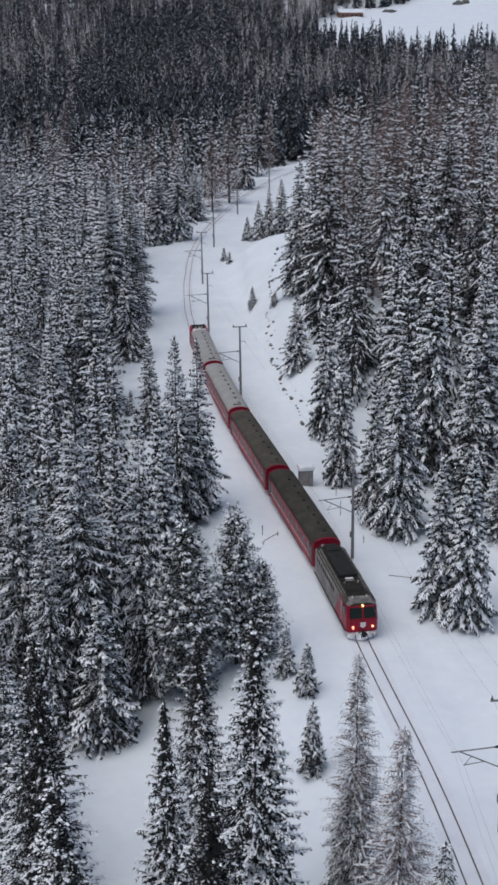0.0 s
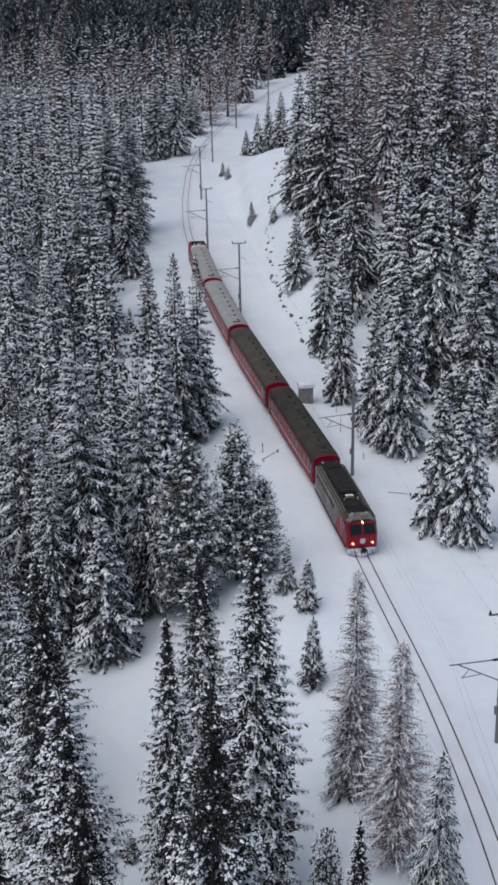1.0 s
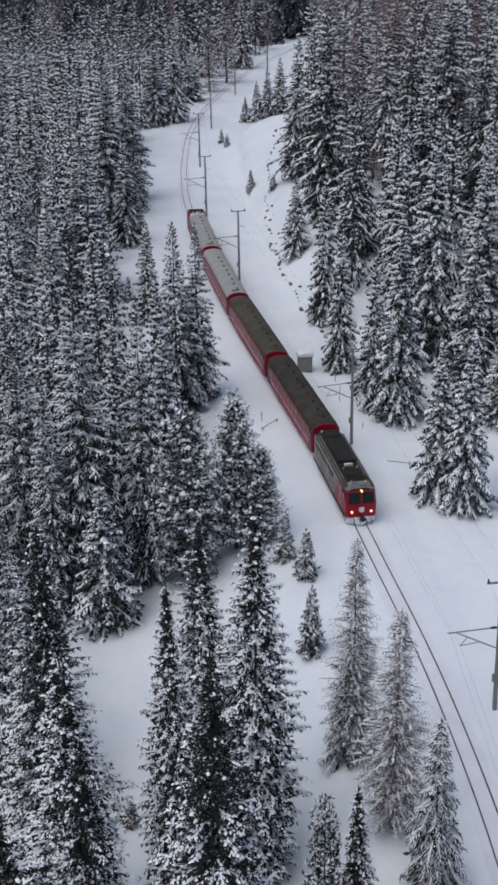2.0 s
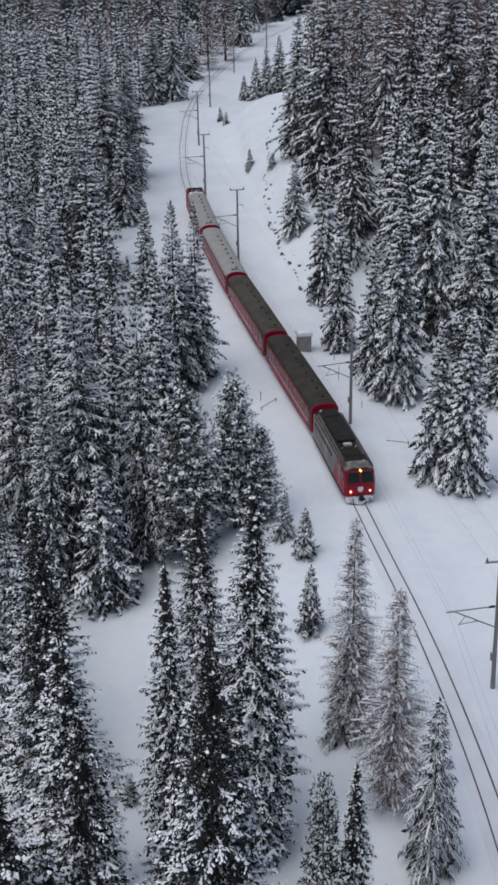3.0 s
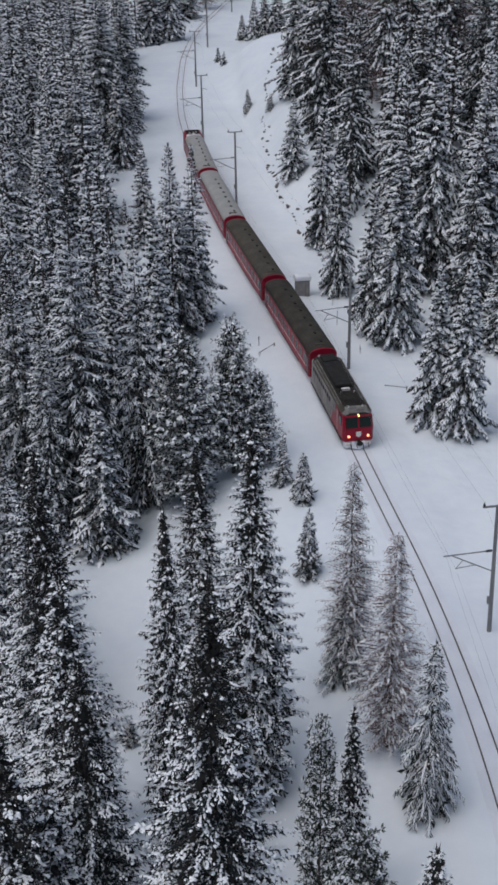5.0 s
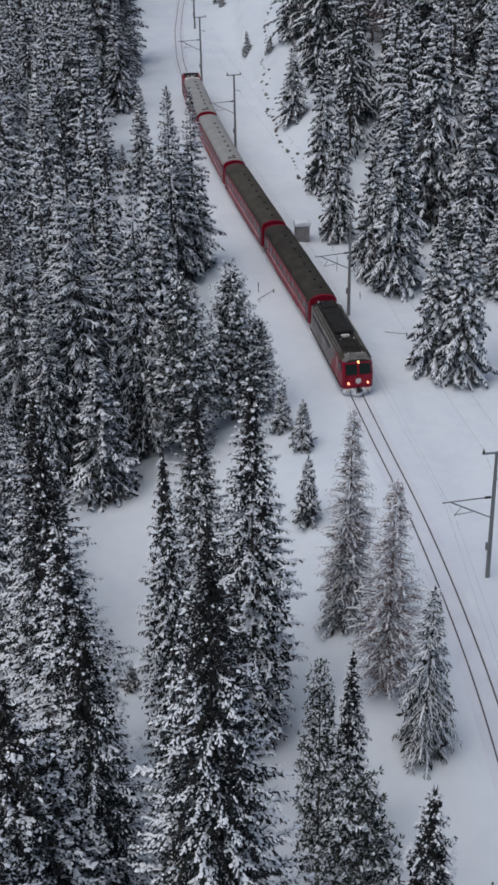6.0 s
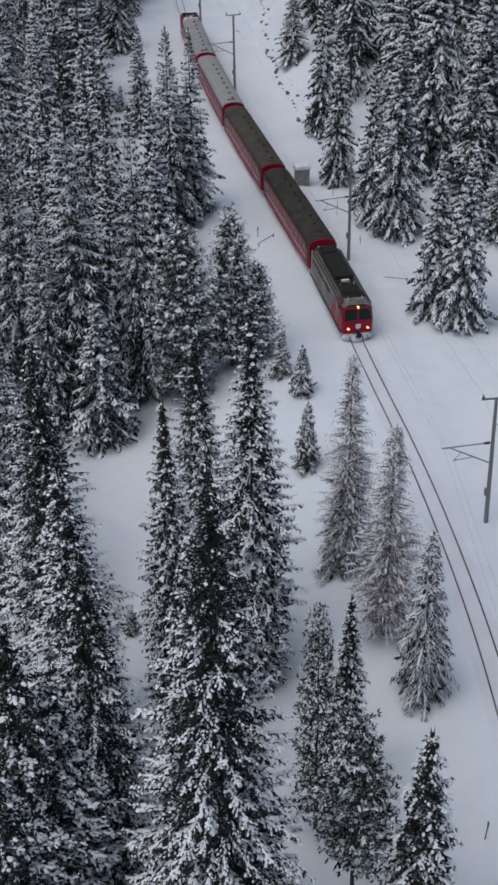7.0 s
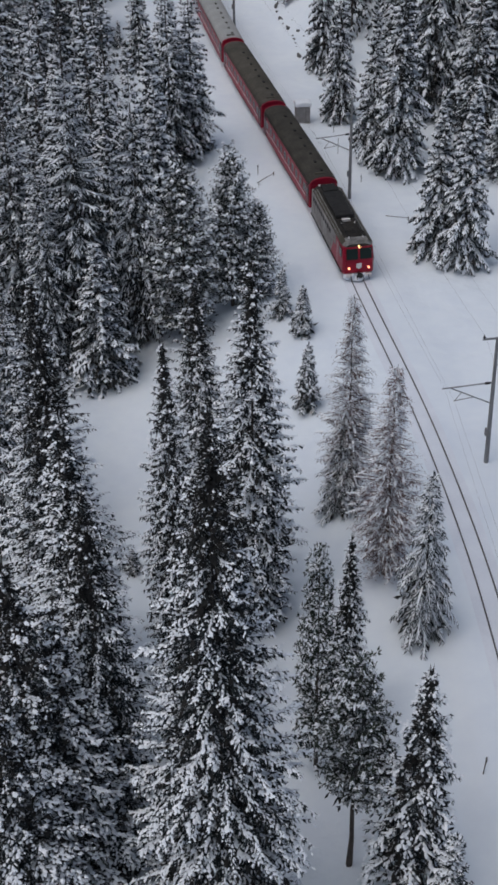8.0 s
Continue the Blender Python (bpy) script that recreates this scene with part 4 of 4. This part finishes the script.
wire("contact_wire", (-2.5, 0, 5.15), 0.05, 0.0055, "thin contact wire over the railway track")
wire("messenger_wire", (-3.2, 0, 6.2), 0.55, 0.005, "sagging carrier wire over the railway track")
for x in (-0.85, 0.85):
    wire("feeder_wire", (x, 0, HIGH + 0.28), 0.8, 0.006, "thin feeder wire along the pole tops")


# ---- the train ----
RAIL_TOP = 0.06
FRONT = 93.0       # arc of the locomotive's nose
HALF = 1.33


def body_ring(y, w, z0, z1, narrow=0.0):
    return [Vector((-w, y, z0)), Vector((w, y, z0)), Vector((w, y, z1)), Vector((w - narrow, y, z1 + 0.02)), Vector((-w + narrow, y, z1 + 0.02)), Vector((-w, y, z1))]


def roof_arc(y, w, z, rise, n=11):
    out = []
    for i in range(n):
        a = math.pi * i / (n - 1)
        out.append(Vector((w * math.cos(a) * (1 - 0.06 * math.sin(a)), y, z + rise * math.sin(a) ** 0.75)))
    return out


def bogie(root, y, name="bogie"):
    b = part(name, merge(box(-1.0, -0.85, y - 1.4, y + 1.4, 0.42, 0.75, 0.03), box(0.85, 1.0, y - 1.4, y + 1.4, 0.42, 0.75, 0.03), box(-0.9, 0.9, y - 0.25, y + 0.25, 0.45, 0.8, 0.04)), BLACK, root)
    for yy in (y - 0.95, y + 0.95):
        for x in (-0.55, 0.55):
            part("wheel", rod((x - 0.06, yy, 0.42), (x + 0.06, yy, 0.42), 0.42, 0.42, 16), BLACK, b)


def coach(roof, label, long, cab=False, n_win=11):
    """The front end at y = 0, running back to y = long."""
    root = tagged(new("railway_coach"), label, "railway coach", "coaches of the train")
    part("body", loft([body_ring(0.12, HALF - 0.08, 0.75, 2.84), body_ring(0.3, HALF, 0.72, 2.87), body_ring(long - 0.3, HALF, 0.72, 2.87), body_ring(long - 0.12, HALF - 0.08, 0.75, 2.84)]), RED, root, "bright red painted coach body")
    y1 = long - 3.5 if cab else long - 0.42
    part("roof", loft([roof_arc(0.32, HALF - 0.02, 2.88, 0.66), roof_arc(1.0, HALF + 0.01, 2.88, 0.68), roof_arc(y1 - 0.5, HALF + 0.01, 2.88, 0.68), roof_arc(y1, HALF - 0.02, 2.88, 0.66)]), roof, root, "weathered coach roof", smooth=False)
    for ya, yb in ((0.16, 0.31),) if cab else ((0.16, 0.31), (y1 + 0.03, y1 + 0.2)):
        part("roof_end", loft([roof_arc(ya, HALF - 0.03, 2.86, 0.64), roof_arc(yb, HALF - 0.01, 2.86, 0.67)]), RED, root, "red arched end of the roof")
    for x in (-1, 1):
        part("gutter", box(x * (HALF + 0.01) - 0.03, x * (HALF + 0.01) + 0.03, 0.45, y1, 2.84, 2.9), BLACK, root)
    for i in range(8):
        y = 1.8 + i * 1.9
        if y > y1 - 0.6:
            continue
        x = 0.12 if i % 2 else 0.2
        part("roof_vent", box(x - 0.12, x + 0.12, y - 0.2, y + 0.2, 3.5, 3.64, 0.04), BLACK if roof is not ROOF_GREY else ROOF_DARK, root)
    part("roof_hatch", box(-0.55, 0.35, 1.0, 1.22, 3.5, 3.62, 0.03), ROOF_DARK, root)
    last = long - (3.2 if cab else 1.5)
    for x in (-1, 1):
        for i in range(n_win):
            y = 1.9 + (last - 2.3) * i / (n_win - 1)
            pane = part("window", box(x * HALF - 0.012 if x > 0 else x * HALF - 0.02, x * HALF + 0.02 if x > 0 else x * HALF + 0.012, y - 0.42, y + 0.42, 1.66, 2.4, 0.008), GLASS, root, "dark passenger window")
            part("window_frame", merge(box(x * HALF - 0.03, x * HALF + 0.03, y - 0.47, y - 0.43, 1.62, 2.44), box(x * HALF - 0.03, x * HALF + 0.03, y + 0.43, y + 0.47, 1.62, 2.44), box(x * HALF - 0.03, x * HALF + 0.03, y - 0.44, y + 0.44, 2.41, 2.45)), DUST_RED, pane, "dusty frame")
        for y in (0.85, last + 0.55):
            # flat black plate behind the door paints the shade of a recess
            part("door_recess", box(x * HALF - 0.012, x * HALF + 0.012, y - 0.52, y + 0.52, 0.74, 2.72), BLACK, root, "black plate round the door for the shade of its recess")
            door = part("door", box(x * HALF - 0.024, x * HALF + 0.024, y - 0.4, y + 0.4, 0.85, 2.6, 0.01), DEEP_RED, root, "dark red entrance door")
            part("door_window", box(x * HALF - 0.034, x * HALF + 0.034, y - 0.24, y + 0.24, 1.55, 2.4, 0.01), GLASS, door, "dark door window")
        part("waist_stripe", box(x * HALF - 0.012, x * HALF + 0.012, 0.5, long - 0.5, 1.36, 1.42), CREAM, root, "thin pale stripe")
        part("skirt", box(x * 1.15 - 0.04, x * 1.15 + 0.04, 4.6, long - 4.6, 0.35, 0.72), BLACK, root)
    part("gangway", merge(box(-0.62, 0.62, -0.62, 0.14, 0.85, 2.8, 0.06)), BLACK, root, "dark rubber gangway")
    if cab:
        # shallow equipment well over the rear cab, framed in red
        part("cab_roof", box(-HALF + 0.05, HALF - 0.05, y1 + 0.34, long - 0.15, 2.74, 3.25, 0.12), RED, root, "red cab roof")
        well = part("cab_well", box(-0.98, 0.98, y1 + 1.3, long - 0.35, 3.2, 3.27, 0.01), BLACK, root, "dark equipment well in the roof")
        for x in (-1, 1):
            part("cab_side", box(min(x * 0.99, x * 1.14), max(x * 0.99, x * 1.14), y1 + 1.2, long - 0.25, 3.2, 3.5, 0.05), RED, root)
            part("vent_hole", box(x * 0.4 - 0.22, x * 0.4 + 0.22, y1 + 0.62, y1 + 0.9, 3.5, 3.56, 0.04), BLACK, root, "dark oval vent")
        part("cab_front", box(-1.05, 1.05, long - 0.42, long - 0.2, 3.2, 3.48, 0.05), BLACK, root)
        for k, x in enumerate((-0.45, 0.1, 0.5)):
            part("horn", merge(rod((x, y1 + 1.7, 3.32), (x, y1 + 2.3 + 0.15 * k, 3.34), 0.05, 0.09), box(x - 0.09, x + 0.09, y1 + 2.3, y1 + 2.55, 3.26, 3.38)), ROOF_GREY, well)
        part("cab_step", loft([roof_arc(y1 + 0.03, HALF - 0.04, 2.88, 0.64), roof_arc(y1 + 1.25, HALF - 0.06, 2.88, 0.62)]), CREAM, root, "pale roof panel before the well")
    for y in (3.0, long - 3.0):
        bogie(root, y)
    return root


def locomotive():
    """Nose at y = 0, running back to y = 12.2."""
    root = tagged(new("electric_locomotive"), "red electric locomotive with sooty roof and snowy plough", "locomotive")
    long = 12.2
    part("cab", loft([
        [Vector((-1.12, 0.02, 0.75)), Vector((1.12, 0.02, 0.75)), Vector((1.16, 0.02, 1.95)), Vector((1.08, 0.34, 2.95)), Vector((-1.08, 0.34, 2.95)), Vector((-1.16, 0.02, 1.95))],
        [Vector((-HALF, 0.32, 0.7)), Vector((HALF, 0.32, 0.7)), Vector((HALF, 0.32, 1.95)), Vector((HALF - 0.1, 0.58, 2.95)), Vector((-HALF + 0.1, 0.58, 2.95)), Vector((-HALF, 0.32, 1.95))],
        [Vector((x, y, z)) for x, y, z in ((-HALF, 4.4, 0.7), (HALF, 4.4, 0.7), (HALF, 3.6, 1.95), (HALF - 0.02, 2.9, 2.95), (-HALF + 0.02, 2.9, 2.95), (-HALF, 3.6, 1.95))]]), RED, root, "bright red driving cab")
    part("body", loft([body_ring(2.9, HALF - 0.006, 0.7, 2.93), body_ring(long - 0.35, HALF, 0.7, 2.93), body_ring(long - 0.05, HALF - 0.15, 0.75, 2.9)]), DUST_GREY, root, "body side caked grey with blown snow")
    part("roof", loft([
        [Vector((-1.05, 0.42, 2.96)), Vector((-0.7, 0.5, 3.12)), Vector((0.7, 0.5, 3.12)), Vector((1.05, 0.42, 2.96))],
        [Vector((-1.3, 0.9, 2.96)), Vector((-0.85, 0.9, 3.3)), Vector((0.85, 0.9, 3.3)), Vector((1.3, 0.9, 2.96))],
        [Vector((-1.32, long - 0.8, 2.96)), Vector((-0.9, long - 0.8, 3.3)), Vector((0.9, long - 0.8, 3.3)), Vector((1.32, long - 0.8, 2.96))],
        [Vector((-1.1, long - 0.1, 2.94)), Vector((-0.8, long - 0.1, 3.15)), Vector((0.8, long - 0.1, 3.15)), Vector((1.1, long - 0.1, 2.94))]]), SOOT, root, "sooty black-brown roof")
    for x in (-1, 1):
        part("roof_edge", loft([[Vector((x * 1.31, y, 2.97)), Vector((x * 1.34, y, 3.02)), Vector((x * 0.98, y, 3.29)), Vector((x * 0.95, y, 3.24))] for y in (0.95, long - 0.85)]), ROOF_DARK, root, "slatted roof edge")
    part("roof_front", loft([[Vector((-1.08, 0.47, 2.985)), Vector((-0.71, 0.53, 3.135)), Vector((0.71, 0.53, 3.135)), Vector((1.08, 0.47, 2.985))], [Vector((-1.31, 0.9, 2.985)), Vector((-0.86, 0.9, 3.315)), Vector((0.86, 0.9, 3.315)), Vector((1.31, 0.9, 2.985))],
                              [Vector((-1.32, 1.5, 2.985)), Vector((-0.87, 1.5, 3.315)), Vector((0.87, 1.5, 3.315)), Vector((1.32, 1.5, 2.985))]]), FROSTED, root, "frosted grey-brown front of the roof")
    part("roof_hood", box(-0.84, 0.84, 5.0, 9.8, 3.28, 3.66, 0.1), BLACK, root, "black resistor hood")
    for x in (-1.22, -1.0, 0.93, 1.18):
        part("conduit", merge(rod((x, 2.2, 3.3 - 0.5 * max(0, abs(x) - 0.93)), (x, long - 1.0, 3.3 - 0.5 * max(0, abs(x) - 0.93)), 0.045, sides=6), *[box(x - 0.05, x + 0.05, y - 0.05, y + 0.05, 3.0, 3.3) for y in (2.6, 5.4, 8.2, 10.8)]), FROSTED, root, "frosted cable conduit along the roof")
    part("end_rail", merge(rod((-0.7, long - 0.25, 3.3), (0.7, long - 0.25, 3.3), 0.06, sides=6), box(-0.72, -0.6, long - 0.31, long - 0.19, 2.9, 3.32), box(0.6, 0.72, long - 0.31, long - 0.19, 2.9, 3.32)), CREAM, root, "pale rail across the rear roof end")
    part("roof_hood", box(-0.65, 0.65, 10.2, 11.6, 3.28, 3.55, 0.08), BLACK, root)
    part("roof_plate", box(-0.35, 0.35, 4.4, 4.85, 3.28, 3.42, 0.03), CREAM, root, "pale roof box")
    panto = part("pantograph", merge(*[rod(a, b, 0.03, sides=6) for a, b in (((-0.6, 1.2, 3.5), (-0.75, 4.2, 3.55)), ((-0.75, 4.2, 3.55), (0.75, 4.2, 3.55)), ((0.6, 1.2, 3.5), (0.75, 4.2, 3.55)))]), BLACK, root, "folded pantograph")
    for x in (-0.75, 0.75):
        part("arm", rod((x, 4.2, 3.55), (0, 2.2, 3.62), 0.03, sides=6), BLACK, panto)
    for y in (1.7, 2.0):
        part("contact_strip", rod((-0.85, y, 3.62), (0.85, y, 3.62), 0.03, sides=6), BLACK, panto)
    for x in (-0.6, 0.6):
        for y in (1.3, 4.0):
            part("insulator", rod((x, y, 3.28), (x, y, 3.5), 0.07, 0.05), CREAM, panto)
    # raked windscreen panes
    for x in (-1, 1):
        a, b = (0.09 * x, 1.06 * x) if x > 0 else (1.06 * x, 0.09 * x)
        part("windscreen", loft([[Vector((a, 0.06, 2.02)), Vector((b, 0.06, 2.02)), Vector((b, 0.30, 2.84)), Vector((a, 0.30, 2.84))], [Vector((a, -0.012, 2.0)), Vector((b, -0.012, 2.0)), Vector((b, 0.262, 2.86)), Vector((a, 0.262, 2.86))]]), GLASS, root, "dark windscreen pane")
        part("cab_window", box(x * HALF - 0.02, x * HALF + 0.02, 0.75, 1.5, 1.9, 2.65, 0.008), GLASS, root)
        part("door", box(x * HALF - 0.015, x * HALF + 0.015, 1.75, 2.4, 0.9, 2.75, 0.01), DUST_RED, root)
        part("side_grille", box(x * HALF - 0.02, x * HALF + 0.02, 4.3, 11.4, 1.75, 2.8, 0.01), DUST_GREY, root, "streaked grey louvre panels")
        for k in range(9):
            part("louvre", box(x * HALF - 0.035, x * HALF + 0.035, 4.6 + k * 0.75, 5.1 + k * 0.75, 2.25, 2.65, 0.01), BLACK, root)
        part("sill", box(x * HALF - 0.05, x * HALF + 0.05, 0.6, long - 0.3, 0.62, 0.75), BLACK, root)
        part("headlight", merge(rod((x * 0.83, -0.07, 1.2), (x * 0.83, 0.06, 1.2), 0.095, 0.095, 14)), LAMP, root, "lit round headlight")
        part("buffer_beam_step", box(x * 0.85 - 0.25, x * 0.85 + 0.25, -0.12, 0.25, 0.42, 0.66, 0.03), CREAM, root)
    part("top_light", rod((0, 0.1, 3.02), (0, 0.4, 3.02), 0.065, 0.065, 14), LAMP_TOP, root, "lit top headlight")
    part("emblem", loft([[Vector((-0.22, -0.005, 1.25)), Vector((0, -0.005, 1.1)), Vector((0.22, -0.005, 1.25)), Vector((0.22, -0.005, 1.62)), Vector((-0.22, -0.005, 1.62))], [Vector((-0.22, -0.03, 1.25)), Vector((0, -0.03, 1.1)), Vector((0.22, -0.03, 1.25)), Vector((0.22, -0.03, 1.62)), Vector((-0.22, -0.03, 1.62))]]), CREAM, root, "pale shield on the nose")
    part("coupler", merge(rod((0, -0.45, 0.75), (0, 0.1, 0.75), 0.11), rod((0, -0.55, 0.75), (0, -0.45, 0.75), 0.24, 0.24, 14)), BLACK, root)
    plough = part("snow_plough", loft([[Vector((-1.2, 0.35, 0.1)), Vector((0, -0.35, 0.1)), Vector((1.2, 0.35, 0.1)), Vector((1.2, 0.5, 0.1)), Vector((-1.2, 0.5, 0.1))], [Vector((-1.15, 0.15, 0.62)), Vector((0, -0.05, 0.62)), Vector((1.15, 0.15, 0.62)), Vector((1.15, 0.45, 0.62)), Vector((-1.15, 0.45, 0.62))]]), BOUGH_SNOW, root, "snow-caked plough")
    for k, x in enumerate((-0.95, -0.5, 0.45, 0.9)):
        cake = bmesh.new()
        bmesh.ops.create_icosphere(cake, subdivisions=2, radius=0.24)
        for v in cake.verts:
            v.co = Vector((v.co.x * 1.1 + x, v.co.y * 0.7 + 0.02 + 0.12 * abs(x), v.co.z * 1.3 + 0.42)) + v.co * (0.5 * noise.noise(v.co * 7 + Vector((k * 3.0, 0, 0))))
        part("snow_cake", cake, BOUGH_SNOW, plough, "lump of packed snow", smooth=True)
    for x in (-0.7, -0.2, 0.35, 0.8):
        part("brake_hose", rod((x, -0.2, 0.62), (x + 0.05, -0.32, 0.25), 0.035, sides=6), BLACK, plough)
    for y in (2.6, long - 2.6):
        bogie(root, y)
    return root


def on_track(ob, s, long):
    """Sets a vehicle whose nose is at arc s and which reaches back by long, on both its bogies."""
    a, b = along(s + 0.17 * long), along(s + 0.83 * long)
    d = (b - a).normalized()
    nose = a - d * (0.17 * long)
    turn = math.atan2(d.y, d.x) - math.pi / 2
    ob.matrix_basis = Matrix.Translation(nose + UP * RAIL_TOP) @ Matrix.Rotation(turn, 4, "Z") @ Matrix.Rotation(math.asin(d.z), 4, "X")


s = FRONT
on_track(locomotive(), s, 12.2)
s += 12.75
for roof, label, long, cab in ((ROOF_SOOT, "red railway coach with a sooty black-brown roof", 18.6, False), (ROOF_DARK, "red railway coach with a dark brown roof", 19.6, False),
                               (ROOF_GREY, "red railway coach with a light grey roof", 19.9, False), (ROOF_GREY, "red driving coach with grey roof and roof well", 20.7, True)):
    on_track(coach(roof, label, long, cab), s, long)
    s += long + 0.7


# ---- things by the line ----
def relay_hut(x, y, turn):
    root = tagged(new("relay_hut"), "small weathered wooden railway hut with snow on top", "hut")
    w, h, d = 0.72, 1.7, 0.6
    part("body", box(-w, w, -d, d, -0.4, h, 0.02), PLANK, root)
    for i in range(8):
        a = -w + (i + 0.5) * 2 * w / 8
        part("board", box(a - 0.08, a + 0.08, -d - 0.03, -d + 0.01, -0.2, h - 0.05), PLANK, root)
    part("roof", box(-w - 0.1, w + 0.1, -d - 0.12, d + 0.1, h, h + 0.08, 0.02), PLANK, root)
    cap = bmesh.new()
    bmesh.ops.create_icosphere(cap, subdivisions=3, radius=1.0)
    for v in cap.verts:
        v.co = Vector((max(-1, min(1, v.co.x * 1.5)) * (w + 0.14), max(-1, min(1, v.co.y * 1.5)) * (d + 0.14), max(0, v.co.z) ** 0.6 * 0.5 + h + 0.06 + 0.03 * noise.noise(v.co * 3)))
    part("snow_cap", cap, BOUGH_SNOW, root, "thick cap of snow", smooth=True)
    root.matrix_basis = pose(x, y, float(land(x, y)), 0, 0, turn)
    return root


relay_hut(6.0, 127.9, 8)


def lump_rock(seed, r):
    g = random.Random(seed)
    bm = bmesh.new()
    bmesh.ops.create_icosphere(bm, subdivisions=2, radius=r)
    for v in bm.verts:
        k = 1 + 0.5 * noise.noise(v.co * (1.6 / r) + Vector((seed * 3.1, 0, 0)))
        v.co = Vector((v.co.x * k * 1.3, v.co.y * k, v.co.z * k * 0.7))
    return bm


def bank_foot(y):
    """How far the broken foot of the bank lies from the track's middle."""
    return 8.8 + 2.6 * float(ease(155, 200, y)) + 6.0 * float(ease(184, 236, y))


rock_rng = random.Random(3)
for i in range(96):
    y = 139 + 92 * ((i // 4 * 4 + rock_rng.random() * 4.5) / 98) ** 1.1
    x = float(track_x(y)) + bank_foot(y) + 0.3 * math.sin(y * 0.5) + rock_rng.choice((-0.1, 0, 0.1, 0.2, 0.3, 1.6)) * rock_rng.random()
    me = bpy.data.meshes.new("rock")
    bm = lump_rock(i, rock_rng.choice((0.07, 0.1, 0.13, 0.17, 0.24)))
    bm.to_mesh(me)
    bm.free()
    me.materials.append(ROCK)
    ob = tagged(new("rock", me), "dark rock poking through the snow bank", "rock", "rocks along the bank")
    ob.matrix_basis = pose(x, y, float(land(x, y)) + 0.03, rock_rng.uniform(-35, 35), rock_rng.uniform(-35, 35), rock_rng.uniform(0, 360))
for x, y, r in ((101.0, 948.0, 3.2), (105.0, 951.0, 2.4), (158.0, 985.0, 4.5), (164.0, 990.0, 3.5)):
    me = bpy.data.meshes.new("boulder")
    bm = lump_rock(int(x), r)
    bm.to_mesh(me)
    bm.free()
    me.materials.append(ROCK)
    tagged(new("boulder", me), "grey boulder half buried on the distant snowfield", "boulder", "boulders on the far slope").matrix_basis = pose(x, y, float(land(x, y)), 0, 0, x * 7)


def chalet():
    root = tagged(new("chalet"), "distant red-brown chalet on a snowy hill", "house")
    part("wall", box(-9, 9, -5, 5, -3, 5), CHALET, root)
    part("roof", loft([[Vector((-10, -6.2, 4.6)), Vector((-10, 0, 8.2)), Vector((-10, 6.2, 4.6)), Vector((-10, 0, 7.4))], [Vector((10, -6.2, 4.6)), Vector((10, 0, 8.2)), Vector((10, 6.2, 4.6)), Vector((10, 0, 7.4))]]), BOUGH_SNOW, root, "snow-covered gable roof")
    for i in range(5):
        part("window", box(-7.2 + i * 3.4, -6.0 + i * 3.4, -5.06, -4.9, 1.2, 2.8), GLASS, root)
    root.matrix_basis = pose(72.5, 932, float(land(72.5, 932)) - 0.5, 0, 0, 12) @ Matrix.Diagonal((0.95, 0.9, 0.75, 1))


chalet()


def fallen(ax, ay, bx, by, az, bz):
    a = Vector((ax, ay, float(land(ax, ay)) + az))
    b = Vector((bx, by, float(land(bx, by)) + bz))
    root = tagged(new("snow_marker"), "short wooden marker pole leaning over the snow", "marker pole", "marker poles")
    part("stem", rod(a, b, 0.035, 0.03), BARK, root)
    part("end_fitting", rod(b - UP * 0.25, b + UP * 0.12, 0.05), BARK, root)
    return root


fallen(12.6, 104.2, 14.5, 103.1, 0.35, 0.55)
fallen(1.0, 112.0, 2.6, 113.2, 0.1, 0.6)
fallen(1.1, 113.9, 1.1, 114.4, -0.2, 0.7)
fallen(18.75, 93.1, 18.15, 95.4, 0.05, 1.6)
fallen(11.5, 41.8, 11.6, 41.9, -0.2, 0.9)


STAKES = [(9.1, 124.2, 1.9), (9.2, 119.0, 1.6), (11.0, 112.0, 0.7)]


def snow_stake(x, y, high):
    """A thin upright stake with a cap of snow."""
    root = tagged(new("snow_stake"), "thin frosted stake standing in the snow by the line", "stake", "stakes by the line")
    part("stem", rod((0, 0, -0.4), (0.05, 0, high), 0.035, 0.03), STEEL, root)
    part("snow_cap", rod((0.05, 0, high - 0.02), (0.05, 0, high + 0.14), 0.09, 0.03), BOUGH_SNOW, root, "small cap of snow")
    part("crosspiece", rod((-0.2, 0, high * 0.6), (0.25, 0, high * 0.66), 0.03), STEEL, root)
    root.matrix_basis = pose(x, y, float(land(x, y)), 0, 4, x * 9)


for x, y, high in STAKES:
    snow_stake(x, y, high)
